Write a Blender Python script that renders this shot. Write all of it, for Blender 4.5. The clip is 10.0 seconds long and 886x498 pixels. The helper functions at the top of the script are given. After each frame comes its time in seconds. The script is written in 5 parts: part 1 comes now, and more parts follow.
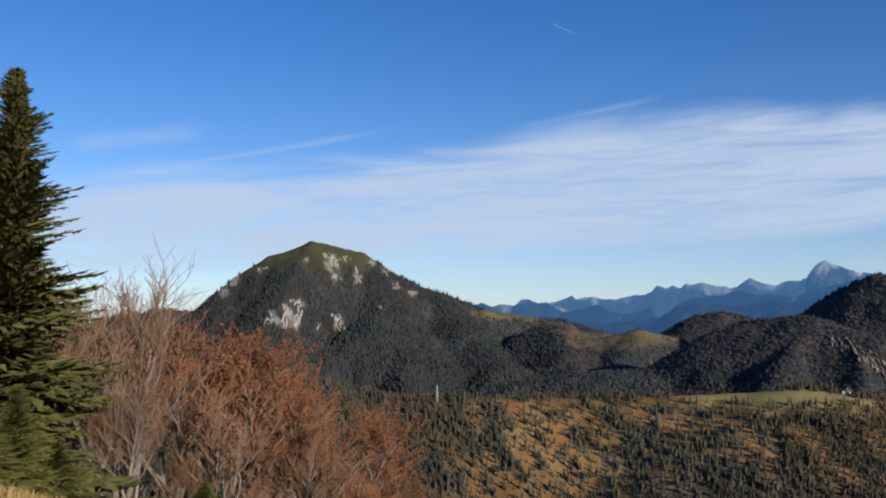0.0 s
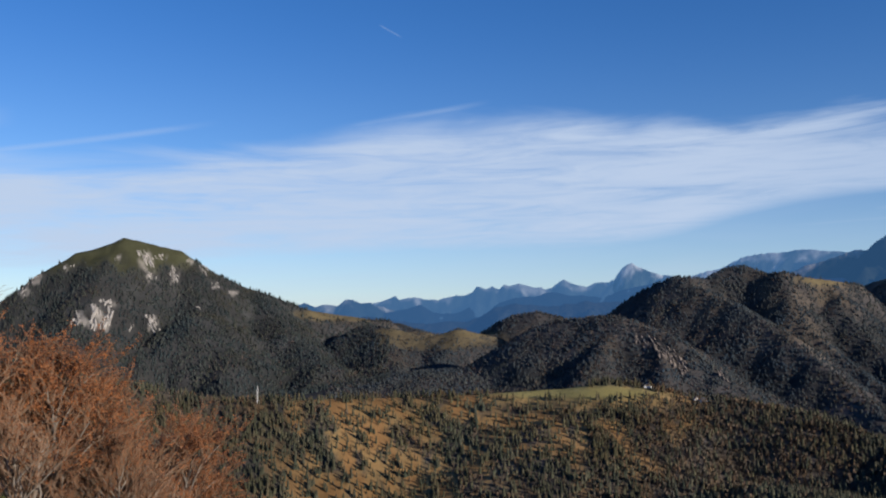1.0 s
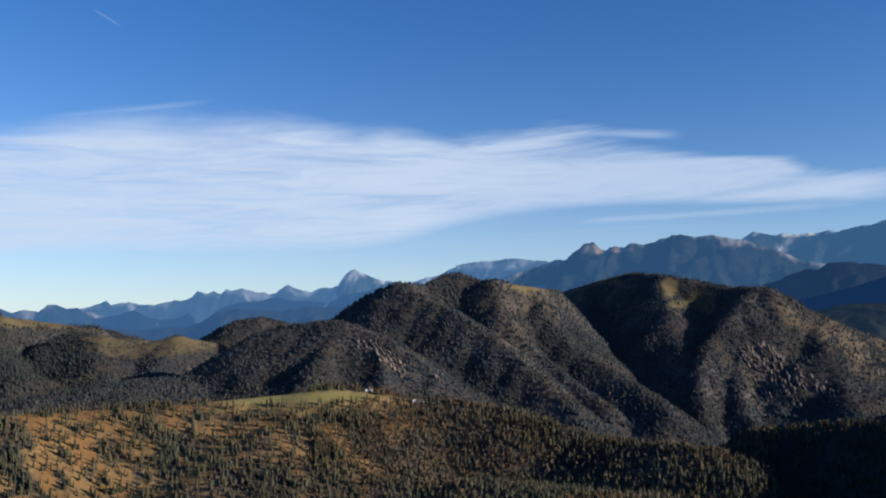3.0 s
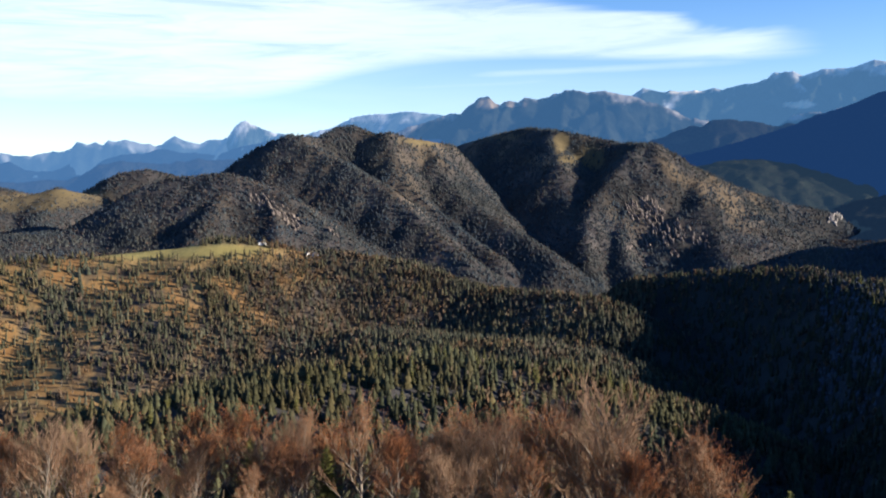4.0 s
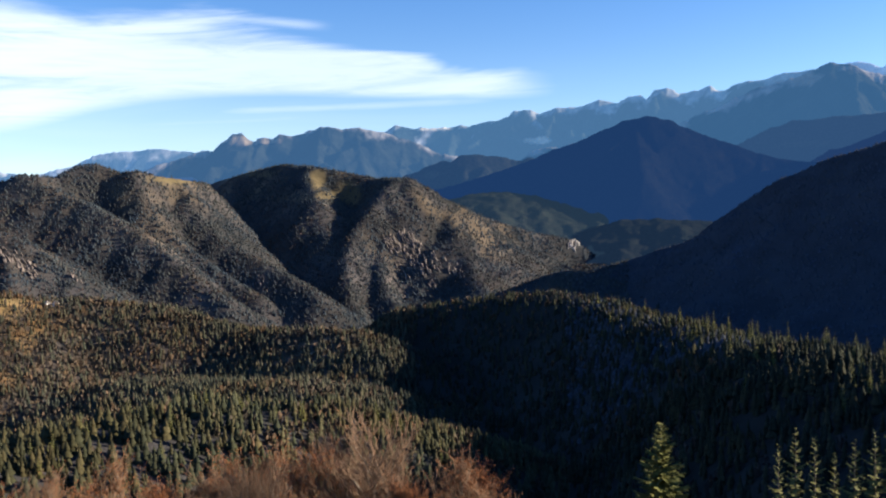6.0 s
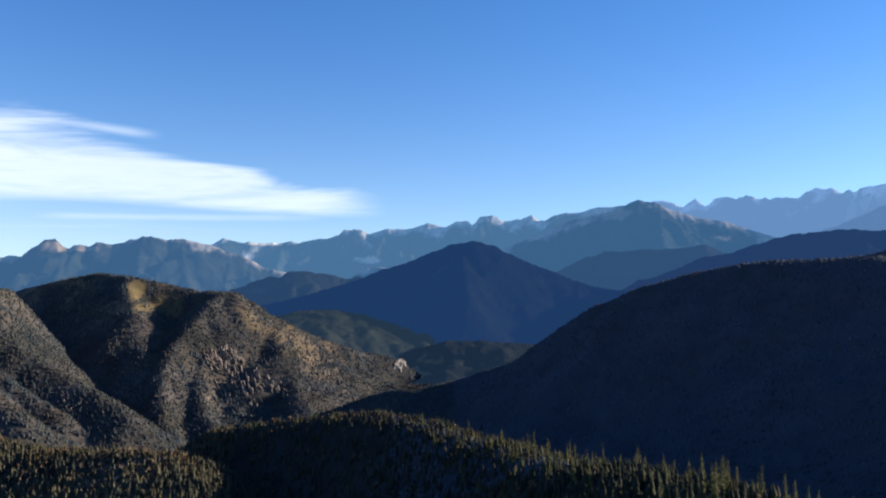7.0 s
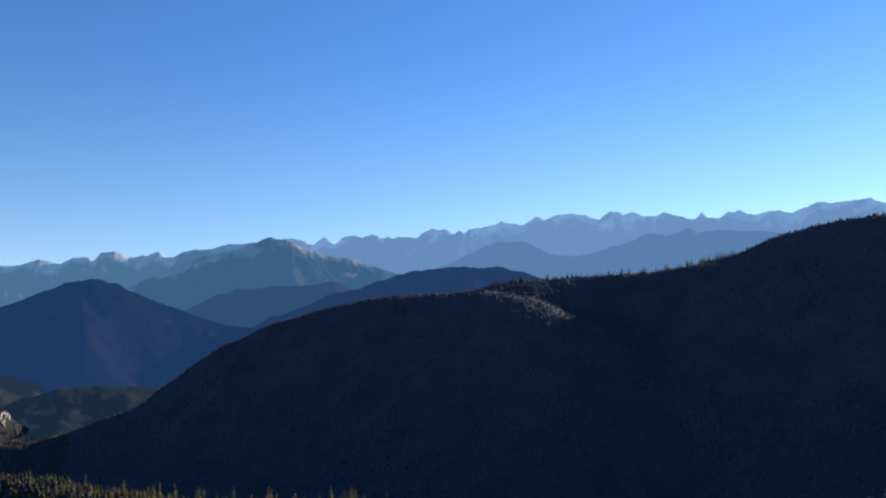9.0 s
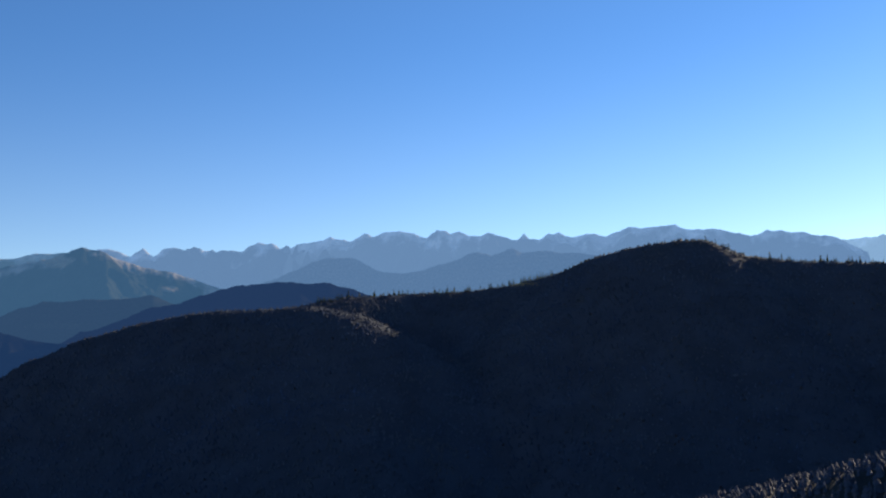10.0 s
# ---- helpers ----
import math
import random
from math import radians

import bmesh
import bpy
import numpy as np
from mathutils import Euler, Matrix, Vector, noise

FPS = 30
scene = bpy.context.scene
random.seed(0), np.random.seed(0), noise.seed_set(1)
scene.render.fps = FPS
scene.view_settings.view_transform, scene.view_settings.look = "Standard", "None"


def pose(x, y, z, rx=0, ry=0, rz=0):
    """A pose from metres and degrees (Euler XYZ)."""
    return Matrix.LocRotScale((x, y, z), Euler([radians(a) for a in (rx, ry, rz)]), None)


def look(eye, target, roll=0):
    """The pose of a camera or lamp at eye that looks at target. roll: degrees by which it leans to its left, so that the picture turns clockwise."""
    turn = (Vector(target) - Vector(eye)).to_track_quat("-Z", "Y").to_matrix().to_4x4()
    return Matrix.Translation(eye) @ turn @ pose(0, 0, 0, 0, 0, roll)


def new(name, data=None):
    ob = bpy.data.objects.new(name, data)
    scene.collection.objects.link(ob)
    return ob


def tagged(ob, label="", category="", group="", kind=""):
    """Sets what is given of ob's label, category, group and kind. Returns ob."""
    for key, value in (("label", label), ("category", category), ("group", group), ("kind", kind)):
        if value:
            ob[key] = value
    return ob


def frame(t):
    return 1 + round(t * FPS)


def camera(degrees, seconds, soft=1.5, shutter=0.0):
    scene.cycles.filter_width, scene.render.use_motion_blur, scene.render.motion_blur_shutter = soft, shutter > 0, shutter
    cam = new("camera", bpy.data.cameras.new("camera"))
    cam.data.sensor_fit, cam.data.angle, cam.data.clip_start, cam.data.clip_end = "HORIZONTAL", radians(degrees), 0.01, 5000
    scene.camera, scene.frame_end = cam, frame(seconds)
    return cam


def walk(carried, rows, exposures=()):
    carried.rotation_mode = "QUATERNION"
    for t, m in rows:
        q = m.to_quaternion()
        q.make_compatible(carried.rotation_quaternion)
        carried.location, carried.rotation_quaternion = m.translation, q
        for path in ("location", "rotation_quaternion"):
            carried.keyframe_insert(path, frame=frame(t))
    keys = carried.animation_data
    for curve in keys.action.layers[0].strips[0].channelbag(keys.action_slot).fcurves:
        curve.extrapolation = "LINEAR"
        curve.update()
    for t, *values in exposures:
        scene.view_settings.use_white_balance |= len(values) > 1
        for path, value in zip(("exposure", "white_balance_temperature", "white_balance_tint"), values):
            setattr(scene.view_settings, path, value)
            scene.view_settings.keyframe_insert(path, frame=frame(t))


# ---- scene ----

# ---------------------------------------------------------------- camera: one standpoint, panning right
EYE = 1.7
cam = camera(53.8, 10.0, soft=2.1)
PATH = [  # seconds, yaw, pitch, roll
    (0.0, -0.00, 4.20, -0.00),
    (0.5, -5.53, 4.18, 0.10),
    (1.0, -11.51, 4.21, 0.10),
    (1.5, -16.74, 4.01, 0.17),
    (2.0, -20.54, 4.00, 0.40),
    (2.2, -21.93, 4.02, 0.54),
    (3.3, -32.54, 3.88, 0.04),
    (3.5, -34.14, 0.27, -0.72),
    (4.0, -36.34, -5.11, 0.02),
    (4.5, -39.91, -3.33, -0.55),
    (5.0, -44.73, -1.23, -0.46),
    (5.2, -46.31, -1.73, 0.19),
    (6.3, -55.19, -1.35, 0.84),
    (6.5, -57.71, 0.79, 0.41),
    (7.0, -63.33, 4.72, -0.31),
    (7.5, -68.96, 6.07, -0.53),
    (8.0, -75.82, 5.85, -0.09),
    (8.5, -82.74, 6.38, 0.63),
    (9.0, -87.04, 6.79, 2.05),
    (9.5, -90.40, 7.89, 1.98),
    (10.0, -98.36, 7.46, 2.16)]
walk(cam, [(t, pose(.06, .04, EYE, 90 + p, r, y)) for t, y, p, r in PATH],
     exposures=[(0.0, 0.47, 6120, 10), (1.5, 0.5, 6100, 10), (2.2, 0.58, 6150, 10), (3.3, 0.74, 6350, 10), (3.6, 1.02, 6450, 10), (4.0, 1.38, 6500, 10), (5.0, 1.18, 6550, 10), (6.4, 1.43, 6800, 10), (7.0, 1.33, 6900, 10), (7.5, 1.16, 7000, 10), (8.0, 1.24, 7050, 10), (9.4, 1.27, 7250, 10), (10.0, 1.14, 7600, 10)])

# ---------------------------------------------------------------- daylight: low afternoon sun
SUN_AZ, SUN_EL = 140.0, 16.5


def bearing(az, d, z=0.0):
    """A point d metres off, az degrees clockwise from +y."""
    a = radians(az)
    return Vector((d * math.sin(a), d * math.cos(a), z))


sun = new("sun", bpy.data.lights.new("sun", "SUN"))
sun.data.energy, sun.data.angle, sun.data.color = 5.0, radians(0.53), (1.0, 0.90, 0.76)
sun.matrix_world = look(bearing(SUN_AZ, 100, 100 * math.tan(radians(SUN_EL))), (0, 0, 0))


class Net:
    """Short hand for wiring a node tree."""

    def __init__(self, tree):
        self.t = tree
        tree.nodes.clear()

    def n(self, kind, **kw):
        node = self.t.nodes.new(kind)
        for k, v in kw.items():
            if k == "ins":
                for i, val in v.items():
                    self.put(node.inputs[i], val)
            elif k == "op":
                node.operation = v
            elif k == "blend":
                node.blend_type = v
            elif k == "dtype":
                node.data_type = v
        return node

    def put(self, sock, val):
        if isinstance(val, bpy.types.NodeSocket):
            self.t.links.new(val, sock)
        else:
            sock.default_value = val

    def m(self, op, a, b=0.0, c=0.0, clamp=False):
        node = self.n("ShaderNodeMath", op=op, ins={0: a, 1: b, 2: c})
        node.use_clamp = clamp
        return node.outputs[0]

    def step(self, x, lo, hi):
        node = self.n("ShaderNodeMapRange", ins={0: x, 1: lo, 2: hi, 3: 0.0, 4: 1.0})
        node.interpolation_type = "SMOOTHSTEP"
        return node.outputs[0]

    def mix(self, f, a, b, blend="MIX"):
        node = self.n("ShaderNodeMix", dtype="RGBA", blend=blend)
        self.put(node.inputs[0], f), self.put(node.inputs[6], a), self.put(node.inputs[7], b)
        return node.outputs[2]

    def noise(self, vec, scale, detail=4.0, rough=0.55, warp=0.0):
        node = self.n("ShaderNodeTexNoise", ins={"Scale": scale, "Detail": detail, "Roughness": rough, "Distortion": warp})
        if vec is not None:
            self.put(node.inputs["Vector"], vec)
        return node.outputs["Fac"]

    def curve(self, x, points, lo, hi):
        """A value that follows (x, y) points; y within 0 to 1."""
        r = self.n("ShaderNodeValToRGB")
        r.color_ramp.interpolation = "B_SPLINE"
        e = r.color_ramp.elements
        while len(e) < len(points):
            e.new(0.5)
        for el, (px, py) in zip(e, points):
            el.position, el.color = (px - lo) / (hi - lo), (py, py, py, 1)
        self.put(r.inputs[0], self.n("ShaderNodeMapRange", ins={0: x, 1: lo, 2: hi}).outputs[0])
        return r.outputs[0]


def make_sky():
    world = bpy.data.worlds.new("sky")
    scene.world = world
    world.use_nodes = True
    k = Net(world.node_tree)
    sky = k.n("ShaderNodeTexSky")
    sky.sky_type, sky.sun_disc = "NISHITA", False
    sky.sun_elevation, sky.sun_rotation = radians(SUN_EL), radians(SUN_AZ)
    sky.altitude, sky.air_density, sky.dust_density, sky.ozone_density = 1500, 1.0, 0.1, 3.0
    way = k.n("ShaderNodeTexCoord").outputs["Generated"]
    sep = k.n("ShaderNodeSeparateXYZ", ins={0: way}).outputs
    az = k.m("MULTIPLY", k.m("ARCTAN2", sep[0], sep[1]), 57.2958)
    el = k.m("MULTIPLY", k.m("ARCSINE", sep[2]), 57.2958)
    # streaks drawn out along the horizon and leaning a little
    flat = k.n("ShaderNodeCombineXYZ", ins={0: k.m("MULTIPLY", az, 0.115), 1: k.m("SUBTRACT", el, k.m("MULTIPLY", az, 0.035)), 2: 0.0}).outputs[0]
    wisp = k.noise(flat, 0.40, 5.0, 0.52, 1.1)
    fine = k.noise(flat, 1.2, 6.0, 0.6, 1.6)
    top = k.m("MULTIPLY", k.curve(az, [(-40, .33), (-24, .40), (-17, .46), (-5, .51), (3, .56), (8, .62), (15, .66), (22, .65), (29, .62), (36, .62), (40, .60), (44, .56), (49.5, .50), (54, .45), (58, .40), (64, .36)], -60, 80), 20.0)
    low = k.m("MULTIPLY", k.curve(az, [(-40, .05), (-6, .18), (7, .21), (14, .22), (22, .215), (27, .26), (31, .325), (36, .36), (42, .372), (49, .35), (57, .345), (64, .34)], -60, 80), 20.0)
    edge = k.m("ADD", top, k.m("MULTIPLY", k.m("SUBTRACT", wisp, 0.45), 3.6))
    tail = k.step(az, 24.0, 44.0)
    rise = k.m("ADD", 2.2, k.m("MULTIPLY", tail, -1.2))
    body = k.m("MULTIPLY", k.step(k.m("DIVIDE", k.m("SUBTRACT", edge, el), rise), -0.15, 1.0), k.step(k.m("DIVIDE", k.m("SUBTRACT", el, low), rise), -0.45, 0.40))
    weave = k.step(k.m("ADD", k.m("MULTIPLY", wisp, 0.55), k.m("MULTIPLY", fine, 0.45)), 0.14, 0.62)
    body = k.m("MULTIPLY", body, k.m("ADD", k.m("MULTIPLY", weave, 0.97), 0.10))
    body = k.m("MULTIPLY", body, k.m("SUBTRACT", 1.0, k.m("MULTIPLY", tail, 0.20)))
    body = k.m("MULTIPLY", body, k.m("SUBTRACT", 1.0, k.step(az, 55.0, 60.5)))

    def trail(a0, e0, a1, e1, width, strength):
        da, de = a1 - a0, e1 - e0
        ln = math.hypot(da, de)
        u = k.m("ADD", k.m("MULTIPLY", k.m("SUBTRACT", az, a0), da / ln), k.m("MULTIPLY", k.m("SUBTRACT", el, e0), de / ln))
        v = k.m("ABSOLUTE", k.m("SUBTRACT", k.m("MULTIPLY", k.m("SUBTRACT", el, e0), da / ln), k.m("MULTIPLY", k.m("SUBTRACT", az, a0), de / ln)))
        inside = k.m("MULTIPLY", k.step(u, 0.0, ln * 0.2), k.m("SUBTRACT", 1.0, k.step(u, ln * 0.7, ln)))
        return k.m("MULTIPLY", k.m("MULTIPLY", k.m("SUBTRACT", 1.0, k.step(v, 0.0, width)), inside), k.m("MULTIPLY", k.m("ADD", fine, 0.2), strength))

    total = body
    for a in ((-20.5, 8.6, -2.5, 12.2, 0.30, 0.36), (4.5, 12.0, 15.0, 13.8, 0.30, 0.36), (7.2, 18.6, 8.9, 17.75, 0.08, 0.30), (-24.0, 10.0, -14.5, 11.7, 0.9, 0.35),
              (37.0, 12.0, 45.5, 11.4, 0.45, 0.55), (36.0, 6.1, 57.5, 6.75, 0.40, 0.55), (26.0, 5.0, 47.0, 5.9, 0.35, 0.35)):
        total = k.m("MAXIMUM", total, trail(*a))
    veil = k.m("MULTIPLY", k.m("SUBTRACT", 1.0, k.step(el, 1.0, 11.0)), k.m("SUBTRACT", 1.0, k.step(az, 25.0, 75.0)))
    veil = k.m("MULTIPLY", veil, k.m("ADD", 0.08, k.m("MULTIPLY", wisp, 0.55)))
    total = k.m("MAXIMUM", k.m("MULTIPLY", total, 0.88), veil)
    total = k.m("MULTIPLY", total, 1.0, clamp=True)
    tint = k.mix(k.step(el, 1.0, 22.0), (0.99, 1.06, 1.20, 1), (0.47, 0.865, 1.28, 1))
    blue = k.mix(1.0, sky.outputs[0], tint, "MULTIPLY")
    col = k.mix(total, blue, (5.5, 6.35, 7.7, 1))
    bg = k.n("ShaderNodeBackground", ins={0: col, 1: 0.071})
    k.t.links.new(bg.outputs[0], k.n("ShaderNodeOutputWorld").inputs[0])


make_sky()


# ---------------------------------------------------------------- materials
def material(name, colours, scale, rough=0.9, bump=0.3, bump_scale=None, attr="", glow=None, spec=0.2, bump_dist=0.05):
    """Two or three base colours mixed by noise at two scales (and, if attr is given, by that attribute), with relief."""
    mat = bpy.data.materials.new(name)
    mat.use_nodes = True
    k = Net(mat.node_tree)
    pos = k.n("ShaderNodeNewGeometry").outputs["Position"]
    big, small = k.noise(pos, scale, 4), k.noise(pos, scale * 7.3, 5, 0.65)
    f = k.step(k.m("ADD", k.m("MULTIPLY", big, 0.65), k.m("MULTIPLY", small, 0.35)), 0.35, 0.65)
    col = k.mix(f, (*colours[0], 1), (*colours[1], 1))
    if len(colours) > 2:
        col = k.mix(k.step(small, 0.55, 0.75), col, (*colours[2], 1))
    if attr:
        a = k.n("ShaderNodeAttribute")
        a.attribute_name = attr
        col = k.mix(1.0, col, a.outputs["Color"], "MULTIPLY")
    bs = k.n("ShaderNodeBsdfPrincipled", ins={"Base Color": col, "Roughness": rough, "Specular IOR Level": spec})
    if bump:
        b = k.n("ShaderNodeBump", ins={"Strength": bump, "Distance": bump_dist, "Height": k.noise(pos, bump_scale or scale * 9, 6, 0.7)})
        k.t.links.new(b.outputs[0], bs.inputs["Normal"])
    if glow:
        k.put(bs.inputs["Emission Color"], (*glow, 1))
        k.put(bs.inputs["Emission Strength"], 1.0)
    k.t.links.new(bs.outputs[0], k.n("ShaderNodeOutputMaterial").inputs[0])
    return mat


WHITE2 = ((1, 1, 1), (0.72, 0.72, 0.72))
ground_mat = material("hill_ground", WHITE2, 0.02, 0.95, 0.6, 0.25, "cover", bump_dist=1.2, spec=0.05)
forest_mat = material("forest_foliage", WHITE2, 0.15, 0.9, 0.0, attr="tint", spec=0.08)
brown_rock = material("brown_crag", ((.19, .152, .128), (.10, .082, .070), (.27, .225, .195)), 0.06, 0.9, 0.7, 0.3, bump_dist=1.0)
rock_mat = material("limestone", ((0.38, 0.34, 0.30), (0.20, 0.18, 0.16), (0.50, 0.47, 0.43)), 0.05, 0.9, 0.7, 0.3, bump_dist=1.0)
spruce_leaf = material("spruce_needles", ((0.085, 0.092, 0.024), (0.140, 0.126, 0.030), (0.050, 0.062, 0.02)), 0.6, 0.75, 0.4, 14.0, spec=0.2)
hill_needles = material("sunlit_spruce_needles", ((.088, .090, .030), (.135, .122, .038), (.050, .058, .022)), 0.5, 0.8, 0.4, 14.0, spec=0.12)
spruce_bark = material("spruce_bark", ((0.10, 0.075, 0.055), (0.17, 0.14, 0.11)), 3.0, 0.9, 0.6, 20.0)
beech_bark = material("beech_bark", ((0.225, 0.186, 0.150), (0.135, 0.108, 0.085), (0.330, 0.285, 0.238)), 1.2, 0.85, 0.4, 18.0)
twig_mat = material("beech_twigs", ((0.188, 0.113, 0.068), (0.108, 0.068, 0.044), (0.272, 0.182, 0.120)), 0.8, 0.85, 0.0)
beech_leaf = material("russet_leaves", ((0.27, 0.098, 0.033), (0.19, 0.073, 0.032), (0.33, 0.138, 0.048)), 0.7, 0.8, 0.0, spec=0.1)
grass_mat = material("dry_grass", ((0.30, 0.20, 0.075), (0.20, 0.15, 0.05), (0.36, 0.26, 0.11)), 0.8, 0.95, 0.0, spec=0.1)
white_mat = material("pale_plaster", ((0.75, 0.73, 0.70), (0.62, 0.60, 0.57)), 0.8, 0.8, 0.2, 10.0)
roof_mat = material("shingle_roof", ((0.24, 0.21, 0.19), (0.15, 0.13, 0.12)), 1.0, 0.8, 0.4, 8.0)
timber_mat = material("weathered_timber", ((0.16, 0.10, 0.06), (0.24, 0.17, 0.11)), 1.0, 0.85, 0.4, 9.0)
glass_mat = material("dark_pane", ((0.03, 0.035, 0.04), (0.05, 0.05, 0.055)), 1.0, 0.15, 0.0, spec=0.5)


# ---------------------------------------------------------------- relief: smooth lattice noise and ridges
def lattice(ix, iy, seed):
    h = (ix.astype(np.int64) * 374761393 + iy.astype(np.int64) * 668265263 + seed * 974634631) & 0x7FFFFFFF
    h = ((h ^ (h >> 13)) * 1274126177) & 0x7FFFFFFF
    return ((h ^ (h >> 16)) & 0xFFFF) / 32767.5 - 1.0


def wave(x, y, seed):
    ix, iy = np.floor(x), np.floor(y)
    fx, fy = x - ix, y - iy
    fx, fy = fx * fx * fx * (fx * (fx * 6 - 15) + 10), fy * fy * fy * (fy * (fy * 6 - 15) + 10)
    a, b = lattice(ix, iy, seed), lattice(ix + 1, iy, seed)
    c, d = lattice(ix, iy + 1, seed), lattice(ix + 1, iy + 1, seed)
    return (a + (b - a) * fx) * (1 - fy) + (c + (d - c) * fx) * fy


def rugged(x, y, length, octaves, seed, ridged=False):
    out, amp, tot = 0, 1.0, 0.0
    for i in range(octaves):
        v = wave(x / length + 17.3 * i, y / length - 9.1 * i, seed + i)
        out = out + amp * ((0.5 - np.abs(v)) * 2 if ridged else v)
        tot += amp
        amp, length = amp * 0.5, length * 0.5
    return out / tot


def crest(points, sink=0.0):
    """(bearing, elevation angle seen from the standpoint, metres off) -> points of a crest line."""
    return np.array([(*bearing(a, d)[:2], EYE + d * math.tan(radians(e)) - sink) for a, e, d in points])


def ridge_height(x, y, line, slope, blunt):
    """Height of a ridge whose flanks fall from its crest line; also the plan distance from the line."""
    best, near = np.full(x.shape, -1e9), np.full(x.shape, 1e9)
    for (ax, ay, az), (bx, by, bz) in zip(line[:-1], line[1:]):
        dx, dy = bx - ax, by - ay
        t = np.clip(((x - ax) * dx + (y - ay) * dy) / (dx * dx + dy * dy), 0, 1)
        d = np.hypot(x - ax - t * dx, y - ay - t * dy)
        best = np.maximum(best, az + t * (bz - az) - slope * (np.sqrt(d * d + blunt * blunt) - blunt))
        near = np.minimum(near, d)
    return best, near


def soft_max(a, b, k):
    h = np.clip(0.5 + 0.5 * (a - b) / k, 0, 1)
    return b + (a - b) * h + k * h * (1 - h)


